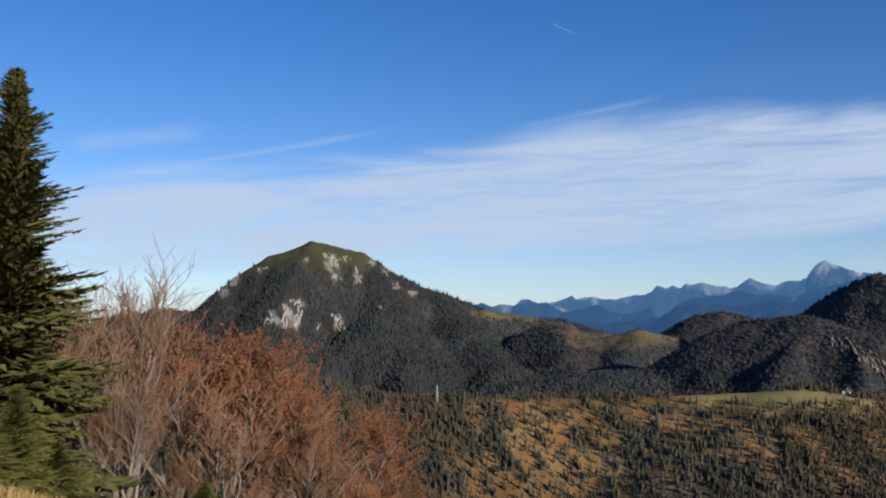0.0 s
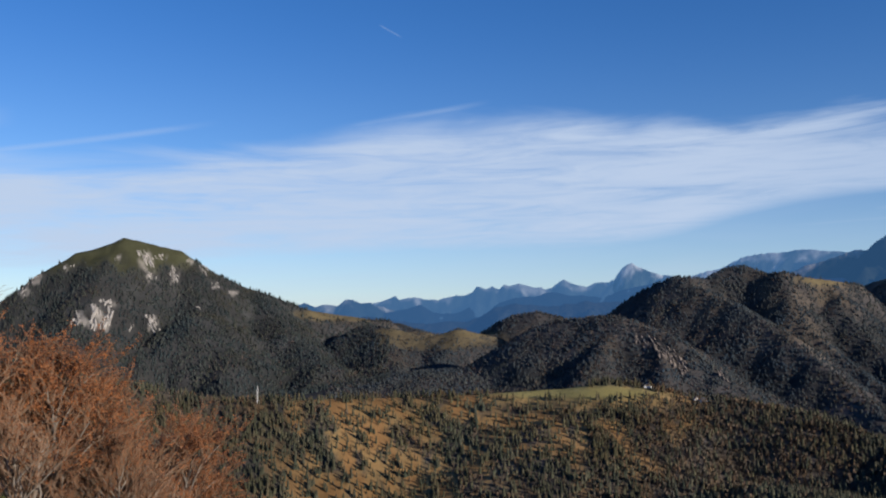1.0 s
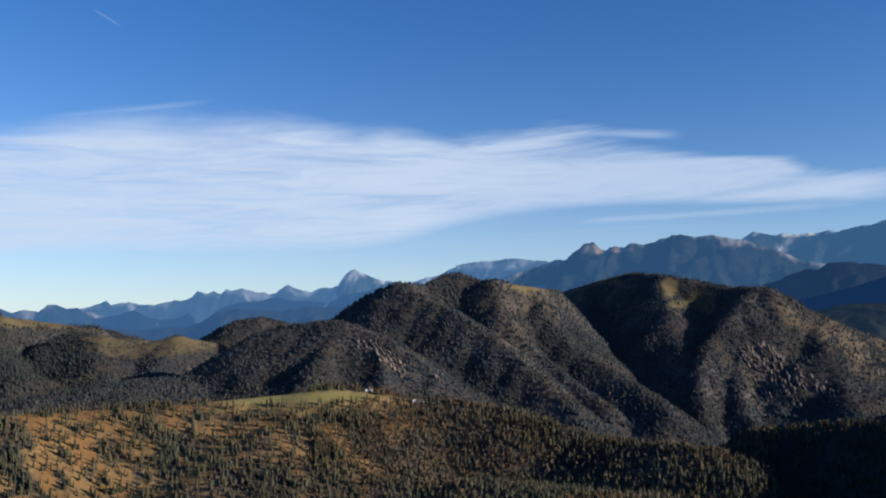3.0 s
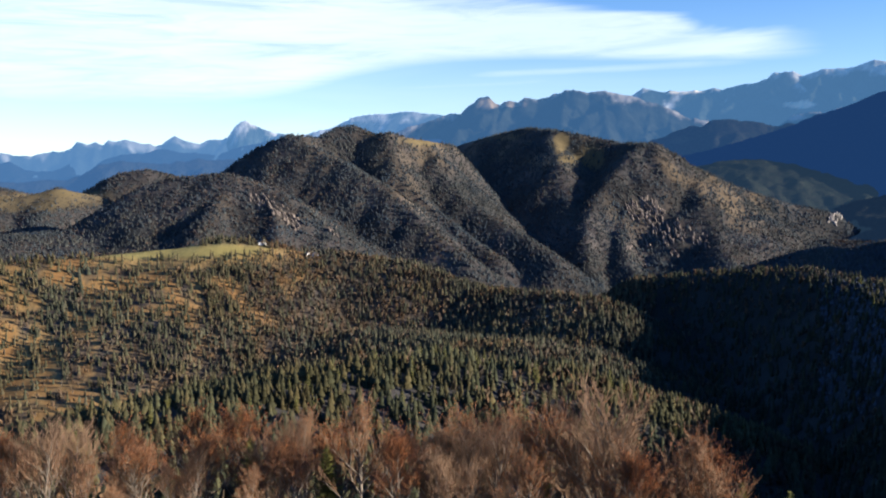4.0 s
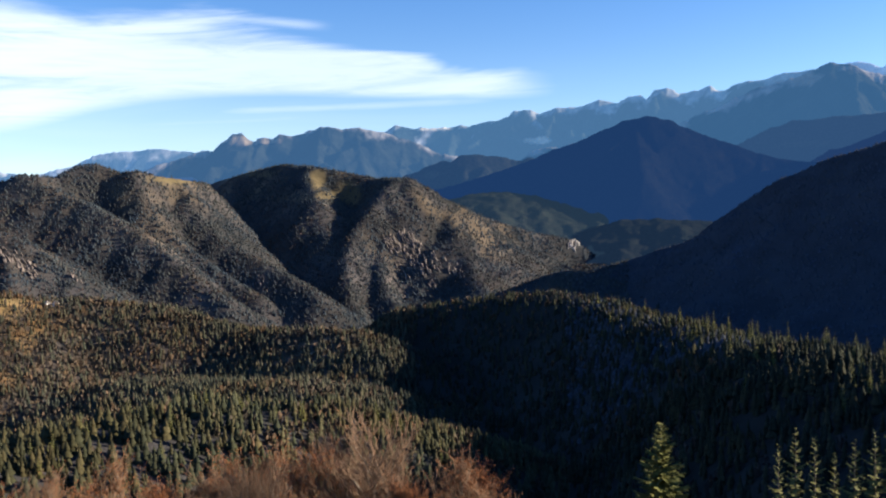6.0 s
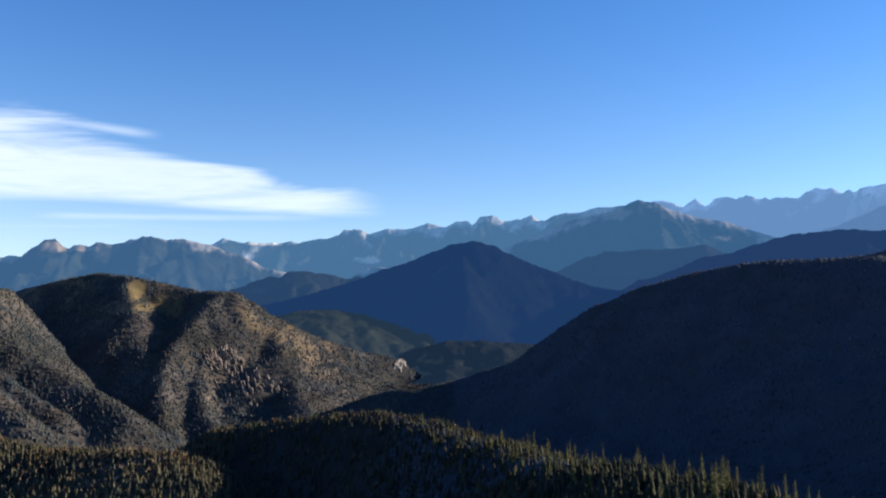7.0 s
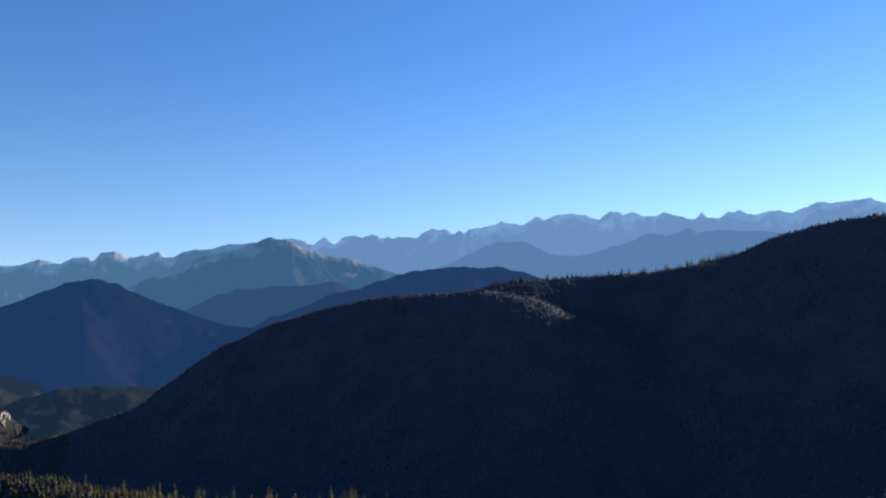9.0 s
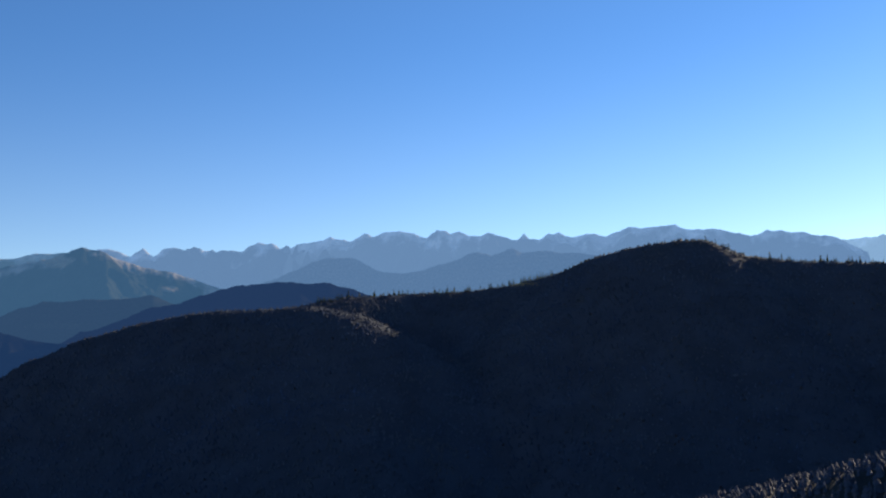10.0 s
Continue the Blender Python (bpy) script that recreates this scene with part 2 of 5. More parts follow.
# name: crest (bearing, elevation, distance), sink for the trees on it, slope of the flanks, bluntness, roughness
RIDGES = {
    "rocky_peak": ([(-27, -2.2, 2700), (-21.3, -.4, 2650), (-18, .2, 2600), (-15.3, .1, 2560), (-14.5, 1.2, 2560), (-13.1, 2.5, 2580), (-11.2, 3.7, 2600), (-10.4, 3.9, 2600),
                    (-9.4, 4.3, 2600), (-8.6, 4.68, 2600), (-7.2, 4.38, 2620), (-5.3, 3.95, 2650), (-3.1, 2.55, 2650), (-1.3, 1.7, 2650), (.6, 1.1, 2650), (2.4, .35, 2650), (4.5, -.3, 2650), (8, -.45, 2700)], 0, 1.0, 10, 14),
    "peak_spur_one": ([(-9.5, 3.6, 2540), (-10.8, .0, 2330), (-10, -3.5, 2120)], 3, .62, 26, 26),
    "peak_spur_two": ([(-4.5, 3.1, 2600), (-4, 0, 2380), (-2, -3, 2150)], 3, .58, 26, 26),
    "peak_spur_three": ([(-.5, 1.4, 2640), (1.5, -1.2, 2420), (4, -3.2, 2200)], 3, .55, 26, 22),
    "shelf": ([(2.3, .3, 2950), (5.4, -.15, 2900), (8.4, -.6, 2800), (10.2, -1.2, 2700)], 2, .5, 40, 6),
    "middle_low": ([(6.7, -.7, 2500), (8.5, -1.0, 2400), (10.4, -1.5, 2350), (12.6, -.95, 2350), (14.5, -1.4, 2380), (16.5, -2.3, 2420)], 3, .6, 24, 12),
    "middle_spur": ([(12.4, -1.1, 2340), (11.4, -3, 2180), (12.5, -4.4, 2000)], 4, .5, 24, 10),
    "middle_spur_two": ([(7.6, -.9, 2440), (8.6, -2.6, 2240), (9, -4.4, 2040)], 4, .5, 24, 10),
    "middle_back": ([(13.7, -1.5, 2660), (14.5, -.95, 2650), (15.35, -.45, 2640), (16.24, -.05, 2620), (17.7, .15, 2600), (19, -.15, 2580), (20.3, -.6, 2560), (22.5, -1.2, 2540)], 4, .85, 20, 12),
    "middle_front": ([(13.6, -4.4, 1900), (15.46, -2.9, 1915), (16.3, -1.86, 1925), (16.9, -1.25, 1930), (17.84, -.72, 1935), (19.35, -.28, 1930), (21.22, -.15, 1910), (22.26, -.05, 1890), (23.3, -.25, 1865),
                      (24.74, -.8, 1820), (25.98, -1.32, 1780), (27.07, -2.2, 1740), (28.91, -3.5, 1680), (30.02, -5.0, 1625), (31, -6.2, 1590)], 5, .62, 14, 16),
    "front_fill": ([(17.5, -2.6, 1920), (14.5, -3.4, 1910), (11, -3.6, 1900), (7, -4.2, 1900)], 5, .24, 60, 5),
    "front_rib_two": ([(22.8, -.2, 1875), (22.3, -1.3, 1800), (21.3, -2.7, 1710), (20.5, -4.2, 1620)], 5, .66, 10, 14),
    "front_rib_three": ([(25.2, -1.1, 1800), (25.4, -2.0, 1740), (25.6, -3.4, 1660), (25.4, -4.8, 1580)], 4, .72, 8, 12),
    "round_hill": ([(20.7, -0.8, 2264), (22.6, 0.25, 2235), (23.4, .9, 2205), (24.55, 1.62, 2175), (25.83, 2.2, 2145), (26.52, 2.4, 2125), (27.43, 2.38, 2115), (28.2, 2.25, 2125), (28.92, 2.66, 2140), (29.67, 3.02, 2155), (30.56, 3.06, 2155),
                    (31.32, 2.75, 2140), (31.97, 2.48, 2120), (32.73, 2.64, 2100), (33.86, 2.34, 2115), (35.18, 2.14, 2141), (36.84, 1.82, 2205)], 5, 1.2, 12, 14),
    "round_hill_spur": ([(35.2, 2.05, 2140), (35.9, 1.0, 2085), (36.55, -.4, 2010), (37.55, -1.58, 1945), (38.9, -2.52, 1890), (40.85, -3.66, 1820), (42.75, -4.8, 1750), (43.7, -5.55, 1700), (43.5, -6.6, 1660)], 4, .8, 12, 20),
    "round_hill_shoulder": ([(26.5, 2.35, 2120), (27.82, 1.68, 2065), (29.1, 1.1, 2015), (30.2, .55, 1970), (31.32, -.2, 1920), (33.03, -1.2, 1850), (34.65, -2.75, 1770), (36.2, -4.3, 1690), (38, -5.6, 1620)], 4, .8, 12, 20),
    "round_hill_gully": ([(32.73, 2.5, 2095), (33.2, .9, 2030), (33.9, -.5, 1965), (35.8, -2.5, 1870), (38.0, -4.2, 1780), (40, -5.5, 1710)], 4, .85, 10, 20),
    "round_hill_nose": ([(26.0, 2.1, 2130), (25.6, .8, 2060), (26.3, -.5, 1990), (27.9, -1.8, 1910), (29.6, -3.3, 1820), (31.5, -4.9, 1730)], 4, .8, 12, 20),
    "cliff_hill_tail": ([(60.9, -3.0, 2435), (61.5, -3.7, 2400), (62.5, -4.35, 2350), (64, -5.0, 2280), (66, -5.8, 2200)], 4, .5, 16, 8),
    "cliff_hill": ([(36.2, 1.2, 3045), (37.9, 1.9, 2935), (39.7, 2.4, 2790), (41.9, 2.85, 2610), (43.7, 2.66, 2475), (45.8, 2.28, 2455), (47.9, 1.85, 2410), (49.9, 1.8, 2305), (51, 1.2, 2305), (52.1, .35, 2320), (55.1, -1.0, 2365),
                    (57.9, -1.9, 2410), (60.3, -2.4, 2440), (60.9, -3.0, 2435)], 4, 1.0, 16, 20),
    "cliff_hill_face": ([(49.1, 1.8, 2300), (48.5, 1.3, 2265), (47.43, -.15, 2175), (46.32, -1.5, 2090), (45.77, -3.0, 2000), (45.6, -4.55, 1915), (45.85, -5.9, 1845), (46.4, -6.9, 1795)], 4, .85, 9, 20),
    "cliff_hill_step": ([(50.2, 1.2, 2290), (49.3, -.6, 2190), (48.2, -2.2, 2090), (47.8, -3.8, 1990), (48.3, -5.6, 1880), (49.2, -7.0, 1800)], 4, .8, 9, 18),
    "cliff_hill_mid": ([(43.3, 2.5, 2480), (43.7, 1.5, 2340), (44.0, .4, 2250), (44.2, -.6, 2190), (44.7, -2.0, 2095), (45.0, -3.6, 2000), (45.2, -5.0, 1930)], 5, .75, 12, 10),
    "cliff_hill_side": ([(52.1, .3, 2305), (53, -2, 2130), (54, -4.2, 1970), (54.6, -5.6, 1850)], 4, .55, 18, 26),
    "alm": ([(-30, -2.2, 1500), (-14, -3.2, 1480), (-6.7, -4.7, 1460), (-3.1, -5.5, 1450), (4.3, -5.5, 1440), (10, -5.4, 1430), (14.3, -5.2, 1420), (18.3, -4.9, 1410), (22.8, -4.68, 1400), (24.6, -4.68, 1400),
             (26.8, -5.2, 1400), (30, -5.5, 1380), (34, -6.2, 1330), (38.8, -7.9, 1250), (43, -8.1, 1180), (45.9, -8.4, 1130), (47.2, -9.5, 1080)], 0, .47, 24, 4),
    "alm_knoll": ([(21.3, -4.55, 1400), (22.2, -4.42, 1405), (23.3, -4.6, 1400)], 0, .4, 20, 2),
    "alm_lower": ([(32, -10.7, 1100), (38, -11.5, 980), (42, -11.7, 910), (43.5, -12.1, 880)], 0, .27, 40, 7),
    "lobe": ([(8, -17.5, 380), (16, -15.5, 430), (26, -13.8, 500), (36, -12.6, 560), (43.3, -13.3, 580), (48, -14.6, 590), (53, -16.6, 590)], 0, .42, 30, 4),
    "spur": ([(47.4, -8.6, 1380), (49.6, -6.9, 1350), (52.5, -6.5, 1300), (56.3, -6.15, 1250), (58.9, -6.05, 1180), (62.2, -6.6, 1080), (65.8, -7.75, 920), (68.7, -8.4, 800), (71.5, -9.15, 700),
              (74.9, -9.7, 600), (78.1, -9.9, 520), (80.3, -10.5, 480), (83.3, -11.4, 430), (86, -12.6, 390), (88.5, -14.2, 360)], 0, .85, 38, 3),
    "spur_back": ([(54.5, -6.6, 1720), (57.5, -5.8, 1710), (58.6, -5.35, 1700), (60, -4.6, 1690), (61.7, -4.85, 1670), (64, -5.5, 1640), (66, -6.3, 1600)], 0, .4, 20, 6),
    "valley_apron": ([(57, -4.0, 2330), (61, -4.1, 2310), (66, -4.2, 2280), (70, -3.6, 2200)], 2, .2, 30, 5),
    "dark_ridge": ([(59.6, -5.2, 1900), (62.9, -4.1, 1850), (66.5, -2.9, 1800), (69.5, -2.0, 1750), (70.5, -1.4, 1735), (71.5, -.45, 1720), (72.65, .52, 1710), (73.9, 1.35, 1700), (76.3, 2.45, 1690), (78.8, 3.1, 1680), (81.2, 3.6, 1665), (83.6, 3.95, 1655), (86.8, 4.0, 1640), (88.5, 4.1, 1640),
                    (90.3, 4.35, 1660), (92.5, 4.65, 1700), (95.9, 4.7, 1745), (100.6, 4.72, 1780), (104, 5.2, 1710), (105.9, 5.55, 1670), (108.5, 6.5, 1610), (111, 7.08, 1560), (113.8, 7.36, 1530), (115.2, 7.22, 1530), (116.3, 6.6, 1530), (118, 6.05, 1535), (120.5, 5.6, 1540), (123, 5.28, 1545), (126, 5.0, 1550),
                    (134, 6.0, 1550), (145, 8.0, 1500), (160, 7.5, 1450), (175, 5, 1400)], 5, .74, 26, 12),
    "dark_rib": ([(90, 4.1, 1620), (92.2, 3.6, 1550), (94.2, 2.6, 1480), (94.4, 1.0, 1430), (93.4, -4, 1200)], 5, .6, 36, 10),
    "near_shoulder": ([(112, -10.2, 520), (115, -9.1, 495), (117.5, -8.1, 470), (121, -7.3, 440), (124.6, -6.3, 415), (128, -5.4, 400), (145, -4, 330), (170, -2, 260)], 4, .4, 25, 5),
}
CRESTS = {n: (crest(p, s), sl, b, rg) for n, (p, s, sl, b, rg) in RIDGES.items()}


def near_ground(x, y):
    """The hilltop that the camera stands on: it falls off ahead, gently to the side where the grass shows."""
    r, az = np.hypot(x, y), np.degrees(np.arctan2(x, y))
    fall = np.interp(az, [-180, -120, -70, -40, -27, -20, -8, 10, 40, 70, 100, 125, 150, 180], [-.05, -.02, .05, .12, .155, .21, .30, .40, .48, .46, .42, .36, .10, -.05])
    drop = fall * (np.sqrt(r * r + 64) - 8)
    dip = 1.5 * np.clip((r - 2) / 9, 0, 1) ** 2 * np.exp(-r / 35) * np.clip((az + 18) / 30, 0, 1) * np.clip((115 - az) / 40, 0, 1)
    return -dip - drop * (1 - .25 * np.clip((r - 150) / 500, 0, 1)) + 0.35 * rugged(x, y, 9, 3, 5) * np.clip(r / 12, 0, 1)


def height(x, y):
    r = np.hypot(x, y)
    floor = -300 - 20 * np.clip((r - 1500) / 1500, 0, 1) + 10 * rugged(x, y, 300, 3, 40)
    h = soft_max(near_ground(x, y), floor, 20)
    gully, bump = rugged(x, y, 190, 4, 11, True), rugged(x, y, 60, 3, 21)
    for line, slope, blunt, rough in CRESTS.values():
        v, d = ridge_height(x, y, line, slope, blunt)
        far = np.clip(d / 160, 0, 1)
        h = soft_max(h, v + (gully - .25) * rough * 1.3 * far + bump * (rough * .22 * far + 1.6), 9)
    return h


def at(az, el, lo=8.0, hi=3200.0):
    """Where the line of sight at that bearing and elevation first meets the ground."""
    d = np.geomspace(lo, hi, 1600)
    a = radians(az)
    x, y, z = d * math.sin(a), d * math.cos(a), EYE + d * math.tan(radians(el))
    under = np.nonzero(height(x, y) > z)[0]
    i = under[0] if len(under) else len(d) - 1
    return Vector((x[i], y[i], z[i]))


def on_ground(az, d, sink=0.0):
    p = bearing(az, d)
    return Vector((p.x, p.y, float(height(np.array([p.x]), np.array([p.y]))[0]) - sink))


# ---------------------------------------------------------------- meshes from arrays
def mesh_of(name, verts, faces, mat, smooth=False):
    me = bpy.data.meshes.new(name)
    verts, faces = np.asarray(verts, np.float32), np.asarray(faces, np.int32)
    me.vertices.add(len(verts))
    me.vertices.foreach_set("co", verts.ravel())
    n = faces.shape[1]
    me.loops.add(faces.size)
    me.polygons.add(len(faces))
    me.polygons.foreach_set("loop_start", np.arange(0, faces.size, n, dtype=np.int32))
    me.loops.foreach_set("vertex_index", faces.ravel())
    me.polygons.foreach_set("use_smooth", np.full(len(faces), smooth))
    me.update(calc_edges=True)
    me.materials.append(mat)
    return me


def paint(me, name, rgb):
    at_ = me.color_attributes.new(name, "FLOAT_COLOR", "POINT")
    at_.data.foreach_set("color", np.concatenate([rgb, np.ones((len(rgb), 1))], 1).astype(np.float32).ravel())


def sheet(az, r, fn):
    """A grid of bearings by distances; fn gives the heights."""
    A, R = np.meshgrid(np.radians(az), r, indexing="ij")
    x, y = (R * np.sin(A)).ravel(), (R * np.cos(A)).ravel()
    z = fn(x, y)
    n, m = len(az), len(r)
    i = (np.arange(n - 1)[:, None] * m + np.arange(m - 1)[None, :]).ravel()
    return np.stack([x, y, z], 1), np.stack([i, i + 1, i + m + 1, i + m], 1)


def tone(c):
    return np.array(c, float)[None, :]


# ---------------------------------------------------------------- ground cover
# bare limestone on the peak: bearing, elevation, half width, half height in degrees
SCARS = ((-9.8, -.45, .65, .75), (-10.9, -.3, .3, .45), (-9.5, .6, .45, .2), (-6.8, -.7, .34, .5), (-7.3, 3.35, .42, .55), (-6.6, 3.5, .5, .18), (-5.6, 2.4, .3, .55), (-7, 2.4, .25, .35), (-3.75, 2.65, .35, .42),
         (-3.1, 1.8, .35, .32), (-13.5, 2.1, .35, .35), (-14.1, 1.4, .3, .4), (-11.6, 2.8, .45, .16), (-8.95, 3.4, .22, .18), (-4.6, 3.2, .3, .2), (-2.0, 1.3, .3, .15))


def cover_of(x, y, z):
    """Colours of what grows or lies bare: forest floor (haze and valley shade put in), dry meadow, green pasture, crag.
    Also how open the land is.
    """
    r, az = np.hypot(x, y), np.degrees(np.arctan2(x, y))
    el = np.degrees(np.arctan2(z - EYE, r))
    n1, n2 = rugged(x, y, 130, 4, 71), rugged(x, y, 38, 3, 81)

    def blob(a, e, wa, we, d0, d1):
        q = ((az - a) / wa) ** 2 + ((el - e) / we) ** 2
        return np.clip(1.6 - q + n2 * .5, 0, 1) * (r > d0) * (r < d1)

    n3, n4 = rugged(az * 24 + r * .30, r * .30, 44, 3, 77), rugged(az * 24 + r * .30, r * .35, 17, 2, 78)
    open_ = np.clip((n3 * .55 + n4 * 1.15 + n1 * .3 + .10 + .26 * np.clip((17 - az) / 6, 0, 1)) * 1.9, 0, .85) * (r > 800) * (r < 1470) * np.clip((33 - az) / 8, 0, 1) * np.clip((az + 2) / 6, 0, 1)
    heath = np.clip((n1 * .8 + n3 + n4 * .6 + .15) * 1.6, 0, .8) * np.maximum.reduce([blob(52, -1.5, 5, 2.6, 1500, 2700), .8 * blob(34, 1.5, 4, 1.4, 1480, 2600), .8 * blob(43, 1.5, 5, 1.3, 1900, 2900), blob(12, -2.0, 6, 1.5, 1900, 2700), .6 * blob(29, -1, 8, 2.4, 1480, 2500)])
    open_ = open_ * (1 - .6 * np.clip((az - 12) / 6, 0, 1) * np.clip((1260 - r) / 120, 0, 1))
    open_ = np.maximum(open_, .8 * blob(20, -5.5, 7, .7, 1100, 1460))
    fern = open_ * np.clip(.15 + 1.4 * n4 + .8 * n3, 0, .85)
    dull = np.maximum.reduce([.75 * blob(11, -1.75, 4.2, .6, 1900, 2700), 1.1 * blob(44.0, 1.75, .55, .7, 1900, 2800), .9 * blob(44.6, .75, .8, .3, 1900, 2800), .8 * blob(45.9, .9, .9, .8, 1900, 2800), .7 * blob(34.6, 2.0, 1.2, .25, 1900, 2800), blob(35.2, 1.9, 1.3, .3, 1500, 2900), .7 * blob(40, 2.2, 1.2, .25, 1900, 3000), blob(5, -.1, 3, .4, 2600, 3000), blob(13, -1.35, 2.2, .25, 2200, 2600), blob(8.5, -1.2, 1.5, .25, 2200, 2600)])
    open_ = np.maximum(open_, blob(102.5, 4.95, 2.2, .07, 1400, 1800))
    summit = np.clip((z - 105 + n2 * 45) / 50, 0, 1) * (az < 5) * (r > 2300)
    pasture = blob(19.6, -5.05, 5.6, .42, 1250, 1460)
    near = np.clip((60 - r) / 20, 0, 1)
    crag = np.maximum.reduce([blob(50.8, -3.4, 2.6, 1.9, 1500, 2600), blob(26, -2.6, 1.8, .8, 1480, 2250), blob(40.3, -5.1, .5, 1, 1480, 2200), blob(42.9, -5.6, .5, .7, 1480, 2200)])
    scar = np.maximum.reduce([blob(*b, 2200, 2750) for b in SCARS]) * np.clip(.10 + n2 * .9 + rugged(az * 60 + el * 25, el * 8, 16, 2, 55) * 2.6, 0, 1)
    crag = crag * np.clip(.35 + n2 * 2.2 + rugged(x * 1.0, y, 22, 2, 99) * .8, 0, 1)
    litter = np.clip(.75 + n1 * .9, 0, 1) * (1 - np.clip((az - 58) / 5, 0, 1)) * (1 - .6 * np.clip((6 - az) / 4, 0, 1))
    # shade of the near valley put into the floor: litter left out there
    litter = litter * (1 - np.clip((az - 44) / 4, 0, 1) * (r < 1400))
    rgb = (tone((.028, .030, .029)) + litter[:, None] * tone((.044, .034, .032)) + (np.clip(.7 + n1, 0, 1) * (r > 640) * (r < 1480) * (az < 46))[:, None] * tone((.030, .016, .002))) * (1 + .4 * n2[:, None])
    # the ridge's blue haze goes into its floor colour, as into its trees
    hazed_floor = np.clip((az - 60) / 4, 0, 1) * np.clip((r - 700) / 150, 0, 1)
    rgb = rgb + (tone((.045, .052, .065)) - rgb) * hazed_floor[:, None]
    for f, c in ((heath, (.125, .094, .062)), (np.clip(dull, 0, 1), (.14, .108, .058)), (open_, (.32, .208, .082)), (fern, (.27, .132, .050)), (summit, (.052, .051, .027)), (pasture, (.26, .215, .08)), (near, (.22, .155, .06)), (crag * .4, (.125, .096, .074)), (scar * .8, (.27, .24, .205))):
        rgb = rgb + (tone(c) * (1 + .35 * n1[:, None]) - rgb) * f[:, None]
    return np.clip(rgb, .01, .8), np.maximum.reduce([open_, dull * .9, heath * .6, summit * 1.25, pasture * 2.0, near, crag * .4, (scar > .35) * 2.0])


def make_ground():
    az = np.concatenate([np.arange(-180, -32, 2.0), np.arange(-32, -15, .2), np.arange(-15, 0, .1), np.arange(0, 130, .2), np.arange(130, 181, 2.0)])
    r = np.concatenate([np.geomspace(.02, 90, 76), np.geomspace(93, 600, 90), np.arange(610, 3000, 12.5), np.geomspace(3015, 4970, 22)])
    v, f = sheet(az, r, height)
    me = mesh_of("ground", v, f, ground_mat, True)
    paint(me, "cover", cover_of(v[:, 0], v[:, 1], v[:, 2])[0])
    tagged(new("ground", me), "hilly ground of dry meadow, forest floor and pale crags", "ground", kind="structure")


make_ground()


